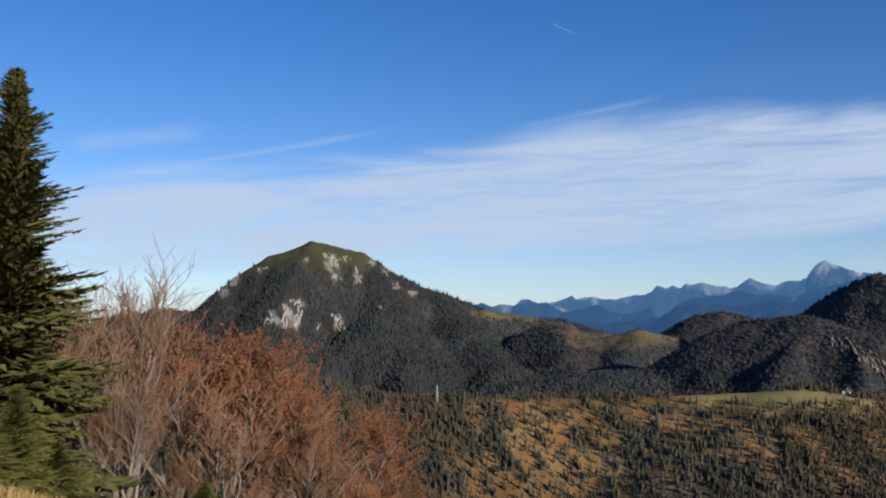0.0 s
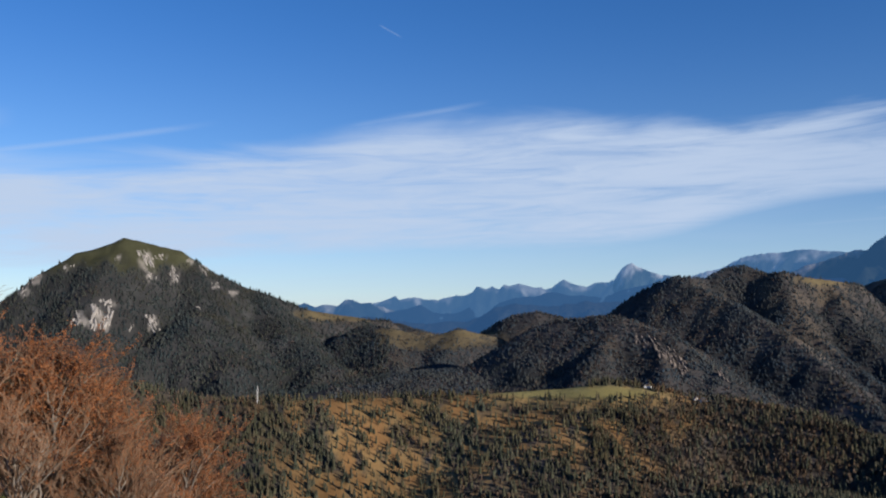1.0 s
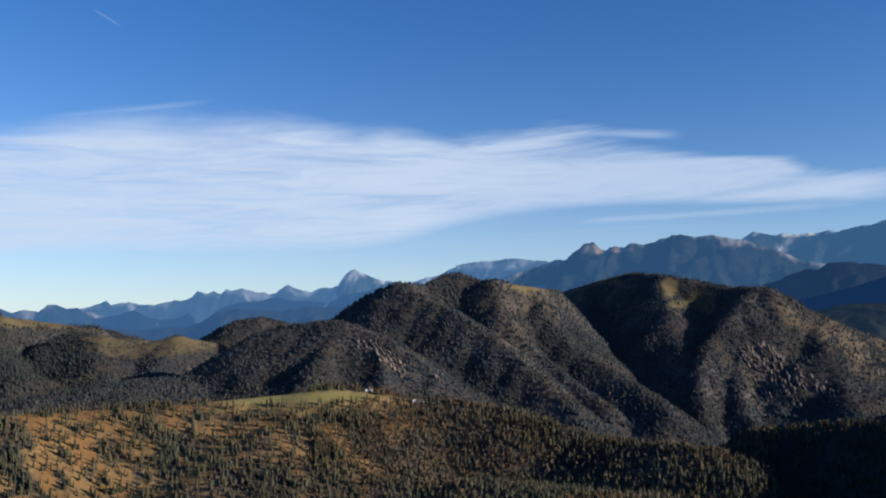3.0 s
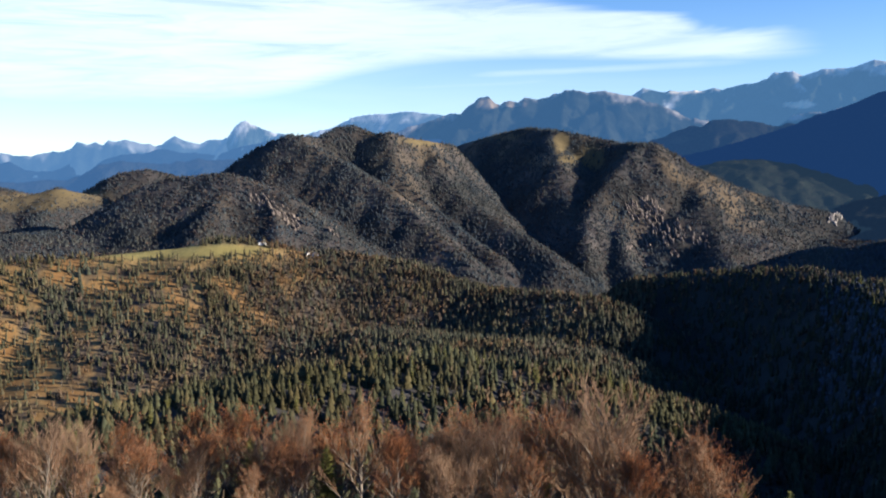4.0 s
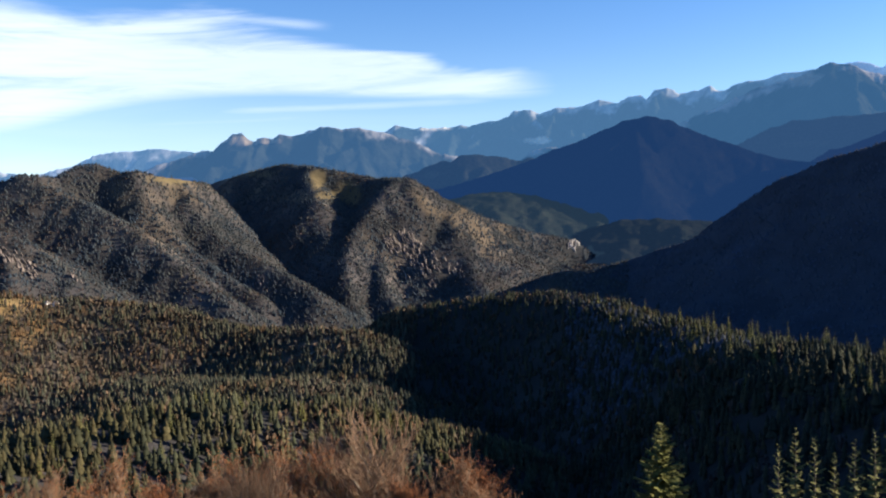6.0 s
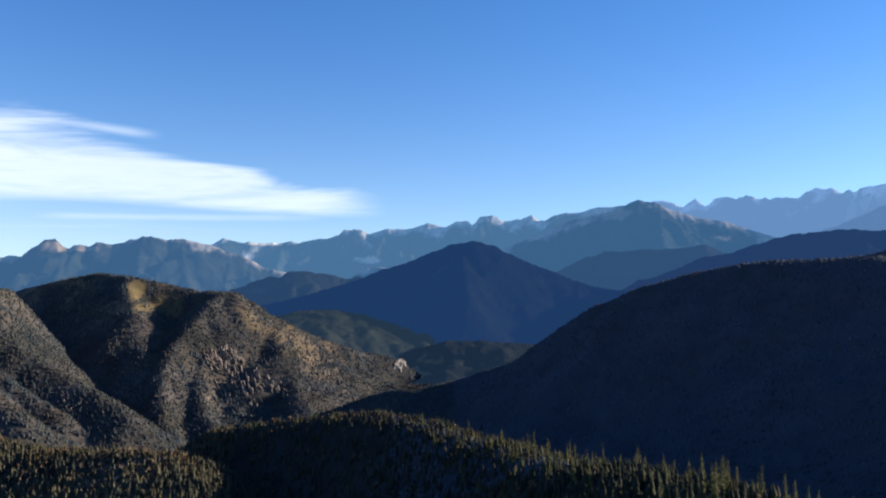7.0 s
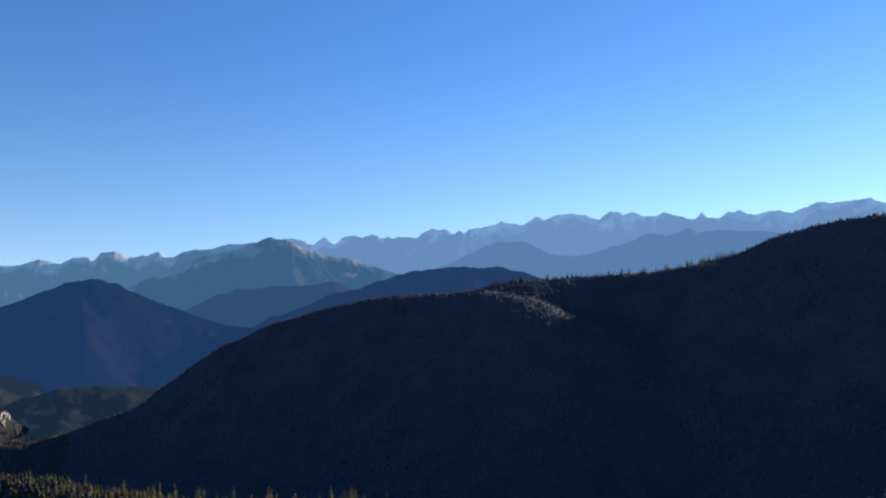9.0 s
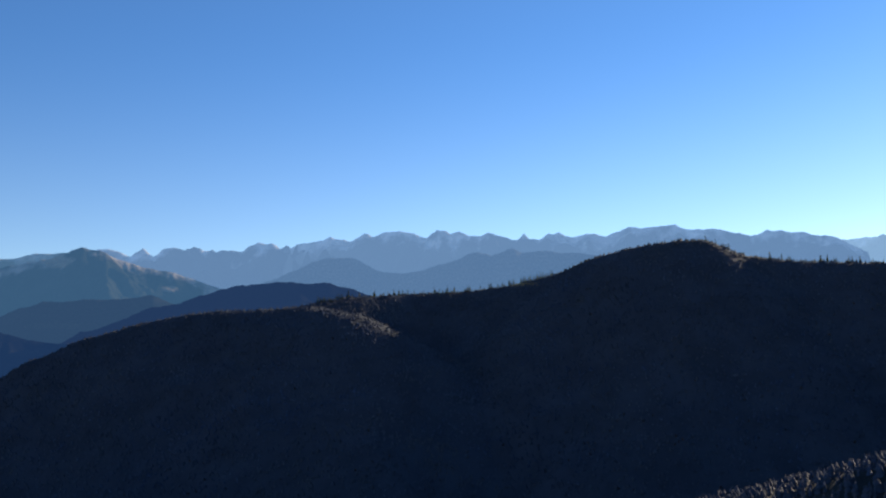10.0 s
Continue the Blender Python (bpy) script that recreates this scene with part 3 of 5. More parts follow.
# ---------------------------------------------------------------- distant ranges behind the valley
def make_range(name, label, points, slope, rough, seed, albedo, haze_glow, blunt=12, crag=0.0, rock=0.0, pale_patches=(), every=2.0):
    """A range with branching side spurs. Its blue haze is put in as emission, over darkened base colours. crag: metres
    by which its bare crest is toothed;
    rock: how far down its crest is bare; last come paler patches: alps, rock, snow, sunlit slopes put into the colour
    (bearing, elevation, half sizes, paleness)."""
    line = crest(points)
    g = random.Random(seed)
    spurs = []
    a = points[0][0] + .4 * every
    while a < points[-1][0] - .2 * every:
        e, d = (float(np.interp(a, [p[0] for p in points], [p[k] for p in points])) for k in (1, 2))
        top = bearing(a, d - 4, EYE + d * math.tan(radians(e)) - (9 if crag else 5))
        reach = g.uniform(300, 640) * min(1, every / 1.3)
        foot = bearing(a + g.uniform(-2.4, 1.0) * min(1, every / 2), d - reach)
        drop = g.uniform(.55, .78) * slope * reach
        mid = top.lerp(foot, .45) + Vector((g.uniform(-.1, .1) * reach, 0, 0))
        main = [top, Vector((mid.x, mid.y, top.z - drop * g.uniform(.42, .6))), Vector((foot.x, foot.y, top.z - drop))]
        spurs.append((a, np.array([p[:] for p in main])))
        for _ in range(3):
            u = g.uniform(.15, 1.6)
            p = main[int(u)].lerp(main[int(u) + 1], u - int(u)) - Vector((0, 0, 3))
            ln = g.uniform(.18, .38) * reach
            b = radians(a + 180 + g.choice((-1, 1)) * g.uniform(35, 65))
            q = p + Vector((math.sin(b) * ln, math.cos(b) * ln, -ln * g.uniform(.5, .75) * slope))
            spurs.append((a, np.array([p[:], q[:]])))
        a += g.uniform(.6, 1.4) * every
    a0, a1 = points[0][0] - 8, points[-1][0] + 8
    d0, d1 = min(p[2] for p in points) - 950, min(4960, max(p[2] for p in points) + 120)

    def fn(x, y):
        bear = np.degrees(np.arctan2(x, y))
        along, off = np.radians(bear) * 4600, np.hypot(x, y) * .3
        gully, tooth = rugged(x, y, 230, 5, seed, True), rugged(along, off, 64 if crag else 330, 5, seed + 30, True)
        v, d = ridge_height(x, y, line, slope, blunt)
        near = np.exp(-d / 70)
        v = v + (tooth - .3) * crag * near
        for a_, ln in spurs:
            pick = np.abs(bear - a_) < 5
            v[pick] = np.maximum(v[pick], ridge_height(x[pick], y[pick], ln, slope * 1.05, 8)[0])
        if not crag:
            v = v + rugged(x, y, 36, 2, seed + 5) * 2 + rugged(x, y, 15, 1, seed + 8) * 2
        far = np.clip(d / 150, 0, 1)
        return np.maximum(v + (gully - .3) * (rough * 3.0 + (34 if crag else 16)) * far + (tooth - .3) * rough * (.8 if crag else 2.6) * (near if crag else np.exp(-d / 220)), -420)

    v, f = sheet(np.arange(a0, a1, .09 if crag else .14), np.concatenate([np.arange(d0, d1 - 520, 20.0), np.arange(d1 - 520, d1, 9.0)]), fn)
    # the haze before the range is put into the material as emission
    me = mesh_of(name, v, f, material(name, albedo, .012 if crag else .08, .95, .6, .06 if crag else .14, "cover", haze_glow, 0.0, 8), True)
    d = ridge_height(v[:, 0], v[:, 1], line, slope, blunt)[1]
    n, fine = rugged(v[:, 0], v[:, 1], 170, 4, seed + 70, True), rugged(v[:, 0], v[:, 1], 40, 3, seed + 75)
    cover = np.ones_like(v) * (1 + (.3 if crag else .15) * fine[:, None])
    if rock:
        bare = np.clip(.95 - d / rock + (n - .3) * 1.7 + fine * .9, 0, 1)[:, None]
        cover = bare * cover + (1 - bare) * tone((.075, .098, .085)) * (1 + .5 * fine[:, None])
    bear, rise = np.degrees(np.arctan2(v[:, 0], v[:, 1])), np.degrees(np.arctan2(v[:, 2] - EYE, np.hypot(v[:, 0], v[:, 1])))
    # alps, bare rock and snow, and sunlit rims and slopes painted in paler
    for fa, fe, wa, we, pale in pale_patches:
        q = np.clip(1.5 - ((bear - fa) / wa) ** 2 - ((rise - fe) / we) ** 2 + fine * .9, 0, 1)[:, None]
        cover = cover + (tone((1.0, .86, .66)) * pale - cover) * q
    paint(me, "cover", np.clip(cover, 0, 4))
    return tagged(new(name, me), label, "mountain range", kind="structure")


def from_far(d, pairs):
    """(bearing, elevation) pairs of a skyline d metres off."""
    return [(a, e, d) for a, e in pairs]


# near-black woods: backlit shade and haze dimming are put into these base colours
SHADED_WOODS = ((.002, .003, .003), (.006, .006, .005))
HAZED_WOODS = ((.006, .009, .008), (.017, .017, .014), (.003, .005, .005))
# the sunlit rim of this hill's crest is put into its paler patches
make_range("backdrop_valley_hill", "low wooded hill in the hazy valley", [(49, -1, 3060), (51.2, -.35, 3050), (52.8, .25, 3040), (54.2, .6, 3030), (56.3, .76, 3000), (57.8, .52, 2980), (58.5, .18, 2970), (59.9, -.15, 2950), (61.9, -.4, 2930), (63.4, -.75, 2910), (64.5, -1.2, 2890), (66.5, -2.2, 2860)], .42, 3, 201, ((.012, .016, .012), (.020, .020, .015), (.009, .012, .010)), (0.0060, 0.0135, 0.0255), 24, pale_patches=((56.5, .6, 1.6, .1, 1.4), (60.5, -.45, 1.4, .08, 1.4)), every=2.6)
make_range("backdrop_valley_knoll", "dark wooded knoll in the hazy valley", [(58.5, -3.4, 2680), (60.96, -2.2, 2670), (62.4, -1.65, 2660), (63.9, -1.3, 2650), (65.85, -1.2, 2650), (67.3, -1.35, 2650), (69, -1.55, 2650), (72, -2.4, 2650)], .42, 6, 211, HAZED_WOODS, (0.0036, 0.0088, 0.0195), 30, every=1.6)
make_range("backdrop_blue_spur", "long wooded spur, blue with distance", [(73, 1.3, 3620), (76.3, 2.65, 3600), (80, 4.15, 3570), (83.5, 4.97, 3550), (85.4, 5.4, 3540), (88.6, 5.5, 3520), (90.8, 5.46, 3510), (92.5, 5.05, 3500), (97, 3.5, 3500)], .6, 6, 221, SHADED_WOODS, (0.0060, 0.0185, 0.0560), 24, every=1.5)
make_range("backdrop_low_spur", "dark wooded spur below the far peaks", [(45, .2, 3530), (47.5, 1.0, 3520), (49.4, 1.6, 3510), (49.9, 1.93, 3500), (51.1, 2.42, 3490), (52, 2.68, 3490), (52.7, 2.58, 3490), (53.4, 3.07, 3480), (54.5, 3.2, 3480), (55.2, 3.03, 3480), (56, 2.86, 3490), (56.9, 2.7, 3500), (58, 2.78, 3500), (60.2, 2.3, 3510), (62, 1.3, 3530)], .9, 8, 231, HAZED_WOODS, (0.0075, 0.0225, 0.0560), 14, pale_patches=((51.4, 1.9, .5, .2, 2.6),), every=.9)
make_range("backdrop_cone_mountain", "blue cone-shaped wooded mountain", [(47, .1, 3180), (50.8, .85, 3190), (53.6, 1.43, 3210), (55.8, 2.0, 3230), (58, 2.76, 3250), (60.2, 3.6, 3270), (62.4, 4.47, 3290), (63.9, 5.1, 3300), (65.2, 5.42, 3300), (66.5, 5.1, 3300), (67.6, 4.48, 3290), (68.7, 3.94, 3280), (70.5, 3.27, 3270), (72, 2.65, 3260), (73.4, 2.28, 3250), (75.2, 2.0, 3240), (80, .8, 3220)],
           .85, 3, 241, SHADED_WOODS, (0.0044, 0.0166, 0.0525), 16, pale_patches=((70.0, 2.6, .9, .3, 1.8), (73.2, 1.5, 1.2, .2, 2.2)), every=8.0)
make_range("backdrop_far_spur", "wooded blue spur before the high range", [(68, 2.3, 3840), (70.4, 3.0, 3835), (71.4, 3.5, 3830), (73.9, 4.5, 3820), (76.3, 4.6, 3820), (78.3, 4.63, 3820), (80, 4.87, 3820), (81.2, 4.5, 3820), (82.6, 4.1, 3820), (86, 3.4, 3820)], .9, 9, 251, HAZED_WOODS, (0.0110, 0.0310, 0.0740), 16, pale_patches=((74.5, 3.1, 1.6, .2, 2.0),), every=1.1)
make_range("backdrop_grey_peak", "bare-topped mountain, blue with distance", from_far(4250, [(58, 3.3), (62, 3.9), (67, 4.6), (69.5, 5.6), (71.3, 6.4), (73.1, 6.93), (74.4, 7.2), (74.9, 7.37), (75.5, 7.61), (76, 7.82), (76.7, 7.73), (77.2, 7.57), (77.8, 7.2), (78.5, 6.96), (79.8, 6.64), (81.2, 6.32), (82.9, 5.7), (85, 5), (90, 4)]), .95, 6, 261, ((.22, .19, .165), (.12, .10, .09), (.30, .27, .25)), (0.0150, 0.0470, 0.1030), 6, 5, 44, pale_patches=((74.6, 7.0, .9, .35, 1.0), (81.1, 5.25, .5, .16, 1.0)), every=1.5)
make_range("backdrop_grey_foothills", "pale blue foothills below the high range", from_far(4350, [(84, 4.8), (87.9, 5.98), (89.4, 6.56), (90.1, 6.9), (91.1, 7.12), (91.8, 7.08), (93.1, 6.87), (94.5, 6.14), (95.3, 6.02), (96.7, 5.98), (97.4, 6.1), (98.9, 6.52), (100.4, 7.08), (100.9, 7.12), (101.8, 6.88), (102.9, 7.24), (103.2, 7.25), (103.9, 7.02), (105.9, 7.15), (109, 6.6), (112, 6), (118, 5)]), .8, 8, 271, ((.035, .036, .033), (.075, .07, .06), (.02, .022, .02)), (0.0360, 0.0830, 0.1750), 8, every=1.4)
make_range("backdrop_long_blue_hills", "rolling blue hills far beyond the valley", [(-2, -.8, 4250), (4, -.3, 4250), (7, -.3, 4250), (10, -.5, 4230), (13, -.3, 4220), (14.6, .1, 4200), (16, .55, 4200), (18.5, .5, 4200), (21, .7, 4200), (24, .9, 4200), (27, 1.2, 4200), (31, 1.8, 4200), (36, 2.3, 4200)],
           .6, 12, 281, HAZED_WOODS, (0.0200, 0.0540, 0.1230), 15, every=1.1)
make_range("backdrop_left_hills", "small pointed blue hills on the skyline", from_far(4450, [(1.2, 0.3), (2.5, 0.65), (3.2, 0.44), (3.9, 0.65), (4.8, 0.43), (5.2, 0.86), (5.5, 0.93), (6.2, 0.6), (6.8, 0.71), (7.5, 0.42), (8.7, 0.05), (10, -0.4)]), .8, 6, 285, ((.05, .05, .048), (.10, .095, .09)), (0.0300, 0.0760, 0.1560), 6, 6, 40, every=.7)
make_range("backdrop_middle_hills", "layered wooded blue hills before the skyline", from_far(4400, [(6.6, -0.15), (8.4, 0.12), (10, 0.4), (10.9, 0.11), (12.3, 0.17), (13.4, 0.53), (14.5, 0.19), (15.4, 0.81), (16.3, 1.1), (17.4, 1.06), (18.9, 1.31), (20.4, 1.26), (21.9, 1.07), (23.4, 1.5), (24.8, 1.78), (27, 2), (30, 2.2)]), .7, 8, 287, SHADED_WOODS, (0.0270, 0.0720, 0.1560), 12, every=.9)
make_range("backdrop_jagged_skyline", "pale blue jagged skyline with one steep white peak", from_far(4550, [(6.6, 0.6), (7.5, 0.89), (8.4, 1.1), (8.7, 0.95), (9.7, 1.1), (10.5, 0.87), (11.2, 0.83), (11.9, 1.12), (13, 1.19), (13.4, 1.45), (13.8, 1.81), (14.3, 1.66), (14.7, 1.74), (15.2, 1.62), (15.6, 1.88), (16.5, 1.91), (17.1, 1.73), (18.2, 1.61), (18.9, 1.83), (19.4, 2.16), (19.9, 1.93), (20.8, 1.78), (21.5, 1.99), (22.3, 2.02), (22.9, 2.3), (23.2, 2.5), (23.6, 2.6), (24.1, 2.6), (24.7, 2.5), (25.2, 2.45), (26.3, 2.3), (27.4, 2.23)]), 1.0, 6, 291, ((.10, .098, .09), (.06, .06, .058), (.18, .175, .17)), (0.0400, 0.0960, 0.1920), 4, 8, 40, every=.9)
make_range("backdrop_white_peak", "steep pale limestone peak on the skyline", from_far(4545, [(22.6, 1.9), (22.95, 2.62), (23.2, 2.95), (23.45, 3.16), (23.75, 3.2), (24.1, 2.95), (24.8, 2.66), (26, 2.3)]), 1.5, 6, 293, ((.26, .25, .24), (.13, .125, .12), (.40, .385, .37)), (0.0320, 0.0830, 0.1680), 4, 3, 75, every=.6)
make_range("backdrop_brown_peaks", "brown-grey peaks with wooded flanks, hazy blue", from_far(4420, [(33, 2.4), (35, 3.1), (36.3, 3.53), (36.9, 3.72), (37.8, 3.85), (38.1, 4.27), (38.7, 4.67), (39.2, 4.76), (39.8, 4.41), (40.1, 4.32), (40.6, 4.54), (41.2, 4.46), (41.7, 4.75), (42.4, 4.64), (43, 4.8), (43.7, 4.97), (44.1, 5.05), (44.4, 5.2), (44.8, 5.25), (45.3, 5.1), (45.8, 4.97), (46.3, 5.13), (46.9, 5.04), (47.5, 4.85), (48.4, 4.66), (50, 4.2), (52, 3.3), (55, 2.6)]), .9, 6, 301, ((.20, .175, .155), (.10, .09, .08), (.28, .25, .225)), (0.0165, 0.0470, 0.1020), 5, 9, 32, pale_patches=((39.2, 4.35, .9, .3, .9), (41.0, 4.3, .8, .2, .8)), every=1.3)
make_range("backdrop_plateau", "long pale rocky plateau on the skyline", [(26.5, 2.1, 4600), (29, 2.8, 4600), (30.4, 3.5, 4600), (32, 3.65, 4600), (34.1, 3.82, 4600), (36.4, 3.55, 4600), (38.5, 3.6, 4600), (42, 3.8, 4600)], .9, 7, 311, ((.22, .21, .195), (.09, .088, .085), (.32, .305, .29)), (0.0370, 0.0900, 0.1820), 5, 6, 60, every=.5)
make_range("backdrop_high_range", "high jagged limestone range, pale blue with distance", from_far(4780, [(46, 4.2), (48.4, 4.73), (49.1, 5.18), (49.6, 5.09), (50.3, 5), (51.8, 4.96), (52.8, 4.98), (53.4, 5.1), (53.9, 4.97), (54.6, 5.2), (55.7, 5.37), (56.5, 5.6), (56.8, 5.87), (57.9, 6), (58.5, 5.71), (59.4, 5.98), (60.9, 6.03), (61.8, 6.23), (62.3, 6.38), (63, 6.23), (63.5, 6.16), (64.1, 6.5), (64.6, 6.61), (64.9, 6.58), (65.1, 6.39), (65.5, 6.32), (65.8, 6.84), (66.2, 6.95), (66.9, 6.84), (67.2, 6.61), (68.4, 6.68), (69.1, 6.94), (69.6, 6.6), (70, 6.53), (70.6, 6.93), (71.1, 7.07), (72.4, 7.09), (73.5, 7.43), (74.4, 7.45), (75.5, 7.54)]), 1.0, 6, 327, ((.28, .268, .25), (.13, .125, .12), (.44, .43, .41)), (0.0245, 0.0660, 0.1340), 3, 5, 75, pale_patches=((58.4, 3.95, .8, .2, 1.7), (51.6, 4.9, 1.3, .1, 2.6)), every=1.7)
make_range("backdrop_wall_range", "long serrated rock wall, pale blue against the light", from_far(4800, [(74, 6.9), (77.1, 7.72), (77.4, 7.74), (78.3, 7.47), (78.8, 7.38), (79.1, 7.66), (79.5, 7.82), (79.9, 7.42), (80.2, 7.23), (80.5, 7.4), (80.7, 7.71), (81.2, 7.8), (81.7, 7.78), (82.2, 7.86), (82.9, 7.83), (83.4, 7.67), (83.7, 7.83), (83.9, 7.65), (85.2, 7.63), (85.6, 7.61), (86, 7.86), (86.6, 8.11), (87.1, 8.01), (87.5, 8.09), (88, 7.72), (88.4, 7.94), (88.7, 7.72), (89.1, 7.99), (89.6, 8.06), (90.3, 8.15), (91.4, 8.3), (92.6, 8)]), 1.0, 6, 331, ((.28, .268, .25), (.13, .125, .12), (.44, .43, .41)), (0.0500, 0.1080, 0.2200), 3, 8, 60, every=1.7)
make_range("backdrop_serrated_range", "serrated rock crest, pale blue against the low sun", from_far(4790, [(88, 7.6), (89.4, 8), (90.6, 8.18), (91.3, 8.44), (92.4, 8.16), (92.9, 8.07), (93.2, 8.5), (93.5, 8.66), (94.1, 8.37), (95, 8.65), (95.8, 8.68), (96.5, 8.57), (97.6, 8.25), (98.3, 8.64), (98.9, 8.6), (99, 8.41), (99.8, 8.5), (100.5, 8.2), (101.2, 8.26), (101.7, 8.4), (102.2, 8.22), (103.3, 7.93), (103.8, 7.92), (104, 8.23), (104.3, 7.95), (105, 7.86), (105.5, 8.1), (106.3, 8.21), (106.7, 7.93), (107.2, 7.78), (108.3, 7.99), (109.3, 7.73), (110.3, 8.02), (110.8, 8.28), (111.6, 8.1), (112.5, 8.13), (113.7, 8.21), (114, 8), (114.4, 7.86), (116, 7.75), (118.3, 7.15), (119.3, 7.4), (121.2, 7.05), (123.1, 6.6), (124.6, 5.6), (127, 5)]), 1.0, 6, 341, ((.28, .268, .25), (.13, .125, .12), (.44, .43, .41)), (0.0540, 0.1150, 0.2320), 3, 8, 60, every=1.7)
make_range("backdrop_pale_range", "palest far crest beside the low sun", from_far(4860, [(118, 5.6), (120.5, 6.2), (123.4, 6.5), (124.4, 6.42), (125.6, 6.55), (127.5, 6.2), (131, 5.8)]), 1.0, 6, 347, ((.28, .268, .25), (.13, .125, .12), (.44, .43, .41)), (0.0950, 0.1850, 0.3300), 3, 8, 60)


# ---------------------------------------------------------------- parts
def part(name, me, parent, label=""):
    ob = new(name, me)
    ob.parent = parent
    if label:
        tagged(ob, label)
    return ob


def thing(name, place, label, category, group=""):
    ob = new(name)
    ob.location = place
    return tagged(ob, label, category, group)


def tube(V, F, pts, r0, r1, sides):
    """A tapered limb along pts, added to the vertex and face lists (triangles)."""
    base, n = len(V), len(pts)
    for i, p in enumerate(pts):
        d = (pts[min(i + 1, n - 1)] - pts[max(i - 1, 0)]).normalized()
        u = d.orthogonal().normalized()
        w = d.cross(u)
        r = r0 + (r1 - r0) * i / (n - 1)
        for j in range(sides):
            a = 2 * math.pi * j / sides
            V.append(p + (u * math.cos(a) + w * math.sin(a)) * r)
    for i in range(n - 1):
        for j in range(sides):
            a, b = base + i * sides + j, base + i * sides + (j + 1) % sides
            F.append((a, b, b + sides))
            F.append((a, b + sides, a + sides))


# ---------------------------------------------------------------- limestone crags
CLEAR = []  # round the crags no tree stands: x, y, metres


def crag(az, el, w, h, seed, turn=0.0, hi=3200.0, mat=None, label="pale jagged limestone outcrop set in a wooded slope"):
    """A fluted outcrop of upright slabs half sunk in the slope, w by h metres."""
    p = at(az, el, 900, hi)
    g = random.Random(seed)
    ob = thing("rock_outcrop", p, label, "rock", "rock outcrops")
    side = Vector((math.cos(radians(az)), -math.sin(radians(az)), 0))
    for _ in range(max(5, min(26, int(w * h / 45)))):
        u, t = g.uniform(-.5, .5) * w, g.uniform(-.5, .5) * h
        spot = p + side * (u + t * math.tan(radians(turn)))
        line = at(math.degrees(math.atan2(spot.x, spot.y)), el + math.degrees(t / p.length), 900, hi)
        if (line - p).length > 2.5 * max(w, h):
            continue
        CLEAR.append((line.x, line.y, 4 + .12 * w if mat else 5 + .22 * w))
        fw, fh = g.uniform(.05, .13) * w + 1.2, g.uniform(.22, .55) * h + 3
        bm = bmesh.new()
        m = pose(0, 0, 0, 0, 0, -az + g.uniform(-35, 35)) @ pose(0, 0, 0, -28, turn + g.uniform(-6, 6), 0) @ Matrix.Diagonal((fw * .5, fw * .8, fh * .5, 1))
        for q in range(5):
            lift = -1 + .5 * q
            for c in range(6):
                b = 1.047 * c + g.uniform(-.4, .4)
                r = (1 - .45 * abs(lift) * g.random()) * g.uniform(.6, 1.1)
                bm.verts.new(m @ Vector((r * math.cos(b), r * math.sin(b), lift + g.uniform(-.18, .18))))
        hull = bmesh.ops.convex_hull(bm, input=list(bm.verts))
        bmesh.ops.delete(bm, geom=[v for v in hull["geom_interior"] if isinstance(v, bmesh.types.BMVert)], context="VERTS")
        me = bpy.data.meshes.new("rock_slab")
        bm.to_mesh(me)
        bm.free()
        me.materials.append(mat or rock_mat)
        part("rock_slab", me, ob).location = line - p


for i, (a, e, w, h) in enumerate([(-9.84, -.41, 36, 45), (-6.81, -.67, 20, 30), (-8.14, -.91, 10, 12), (-11.2, -.33, 15, 25), (-9.55, .63, 25, 12), (-7.32, 3.37, 22, 32), (-6.62, 3.52, 25, 10), (-8.97, 3.42, 10, 8), (-11.64, 2.82, 22, 8),
                                  (-5.64, 2.41, 16, 30), (-6.99, 2.4, 16, 20), (-4.79, 3.33, 10, 8), (-3.74, 2.68, 16, 22), (-3.08, 1.76, 18, 16), (-4.18, .37, 10, 10), (-2.02, 1.29, 16, 8), (-13.4, 2.2, 15, 10), (-13.8, 1.9, 12, 10), (-14.2, 1.25, 12, 14)]):
    crag(a, e, w * 1.3, h * 1.3, 500 + i, -25 if a > -8 else 8)
for i, (a, e, w, h) in enumerate([(24.24, -1.68, 16, 12), (24.78, -2.04, 18, 18), (25.44, -2.43, 16, 18), (25.89, -2.79, 14, 22), (26.38, -3.05, 14, 24), (26.8, -3.41, 12, 22), (29.19, -3.82, 10, 22), (40.3, -5.0, 9, 24), (33.6, -2, 8, 10),
                                  (48.69, -2.65, 16, 26), (49.53, -2.5, 14, 30), (50.25, -2.56, 14, 26), (49.78, -3.58, 15, 34), (50.68, -4.02, 14, 30), (51.56, -3.88, 12, 28), (52.44, -4.08, 11, 22), (49.35, -4.38, 12, 26), (49.49, -5.85, 12, 16), (48.46, -5.08, 8, 12), (51.14, -5.13, 11, 20), (53.11, -4.4, 9, 18), (60.5, -2.9, 20, 18)]):
    crag(a, e, w * (1.5 if a < 45 else 1.6), h * (1.45 if a < 45 else 1.7), 540 + i, -20 if a < 60 else 10, 2700, brown_rock if a < 60 else None, "brown weathered crag of upright ribs in a hillside" if a < 60 else "pale jagged limestone outcrop set in a wooded slope")
GLADE = at(83.2, -12.2, 100, 700)
CLEAR.append((GLADE.x, GLADE.y, 20.0))
CLEAR = np.array(CLEAR)


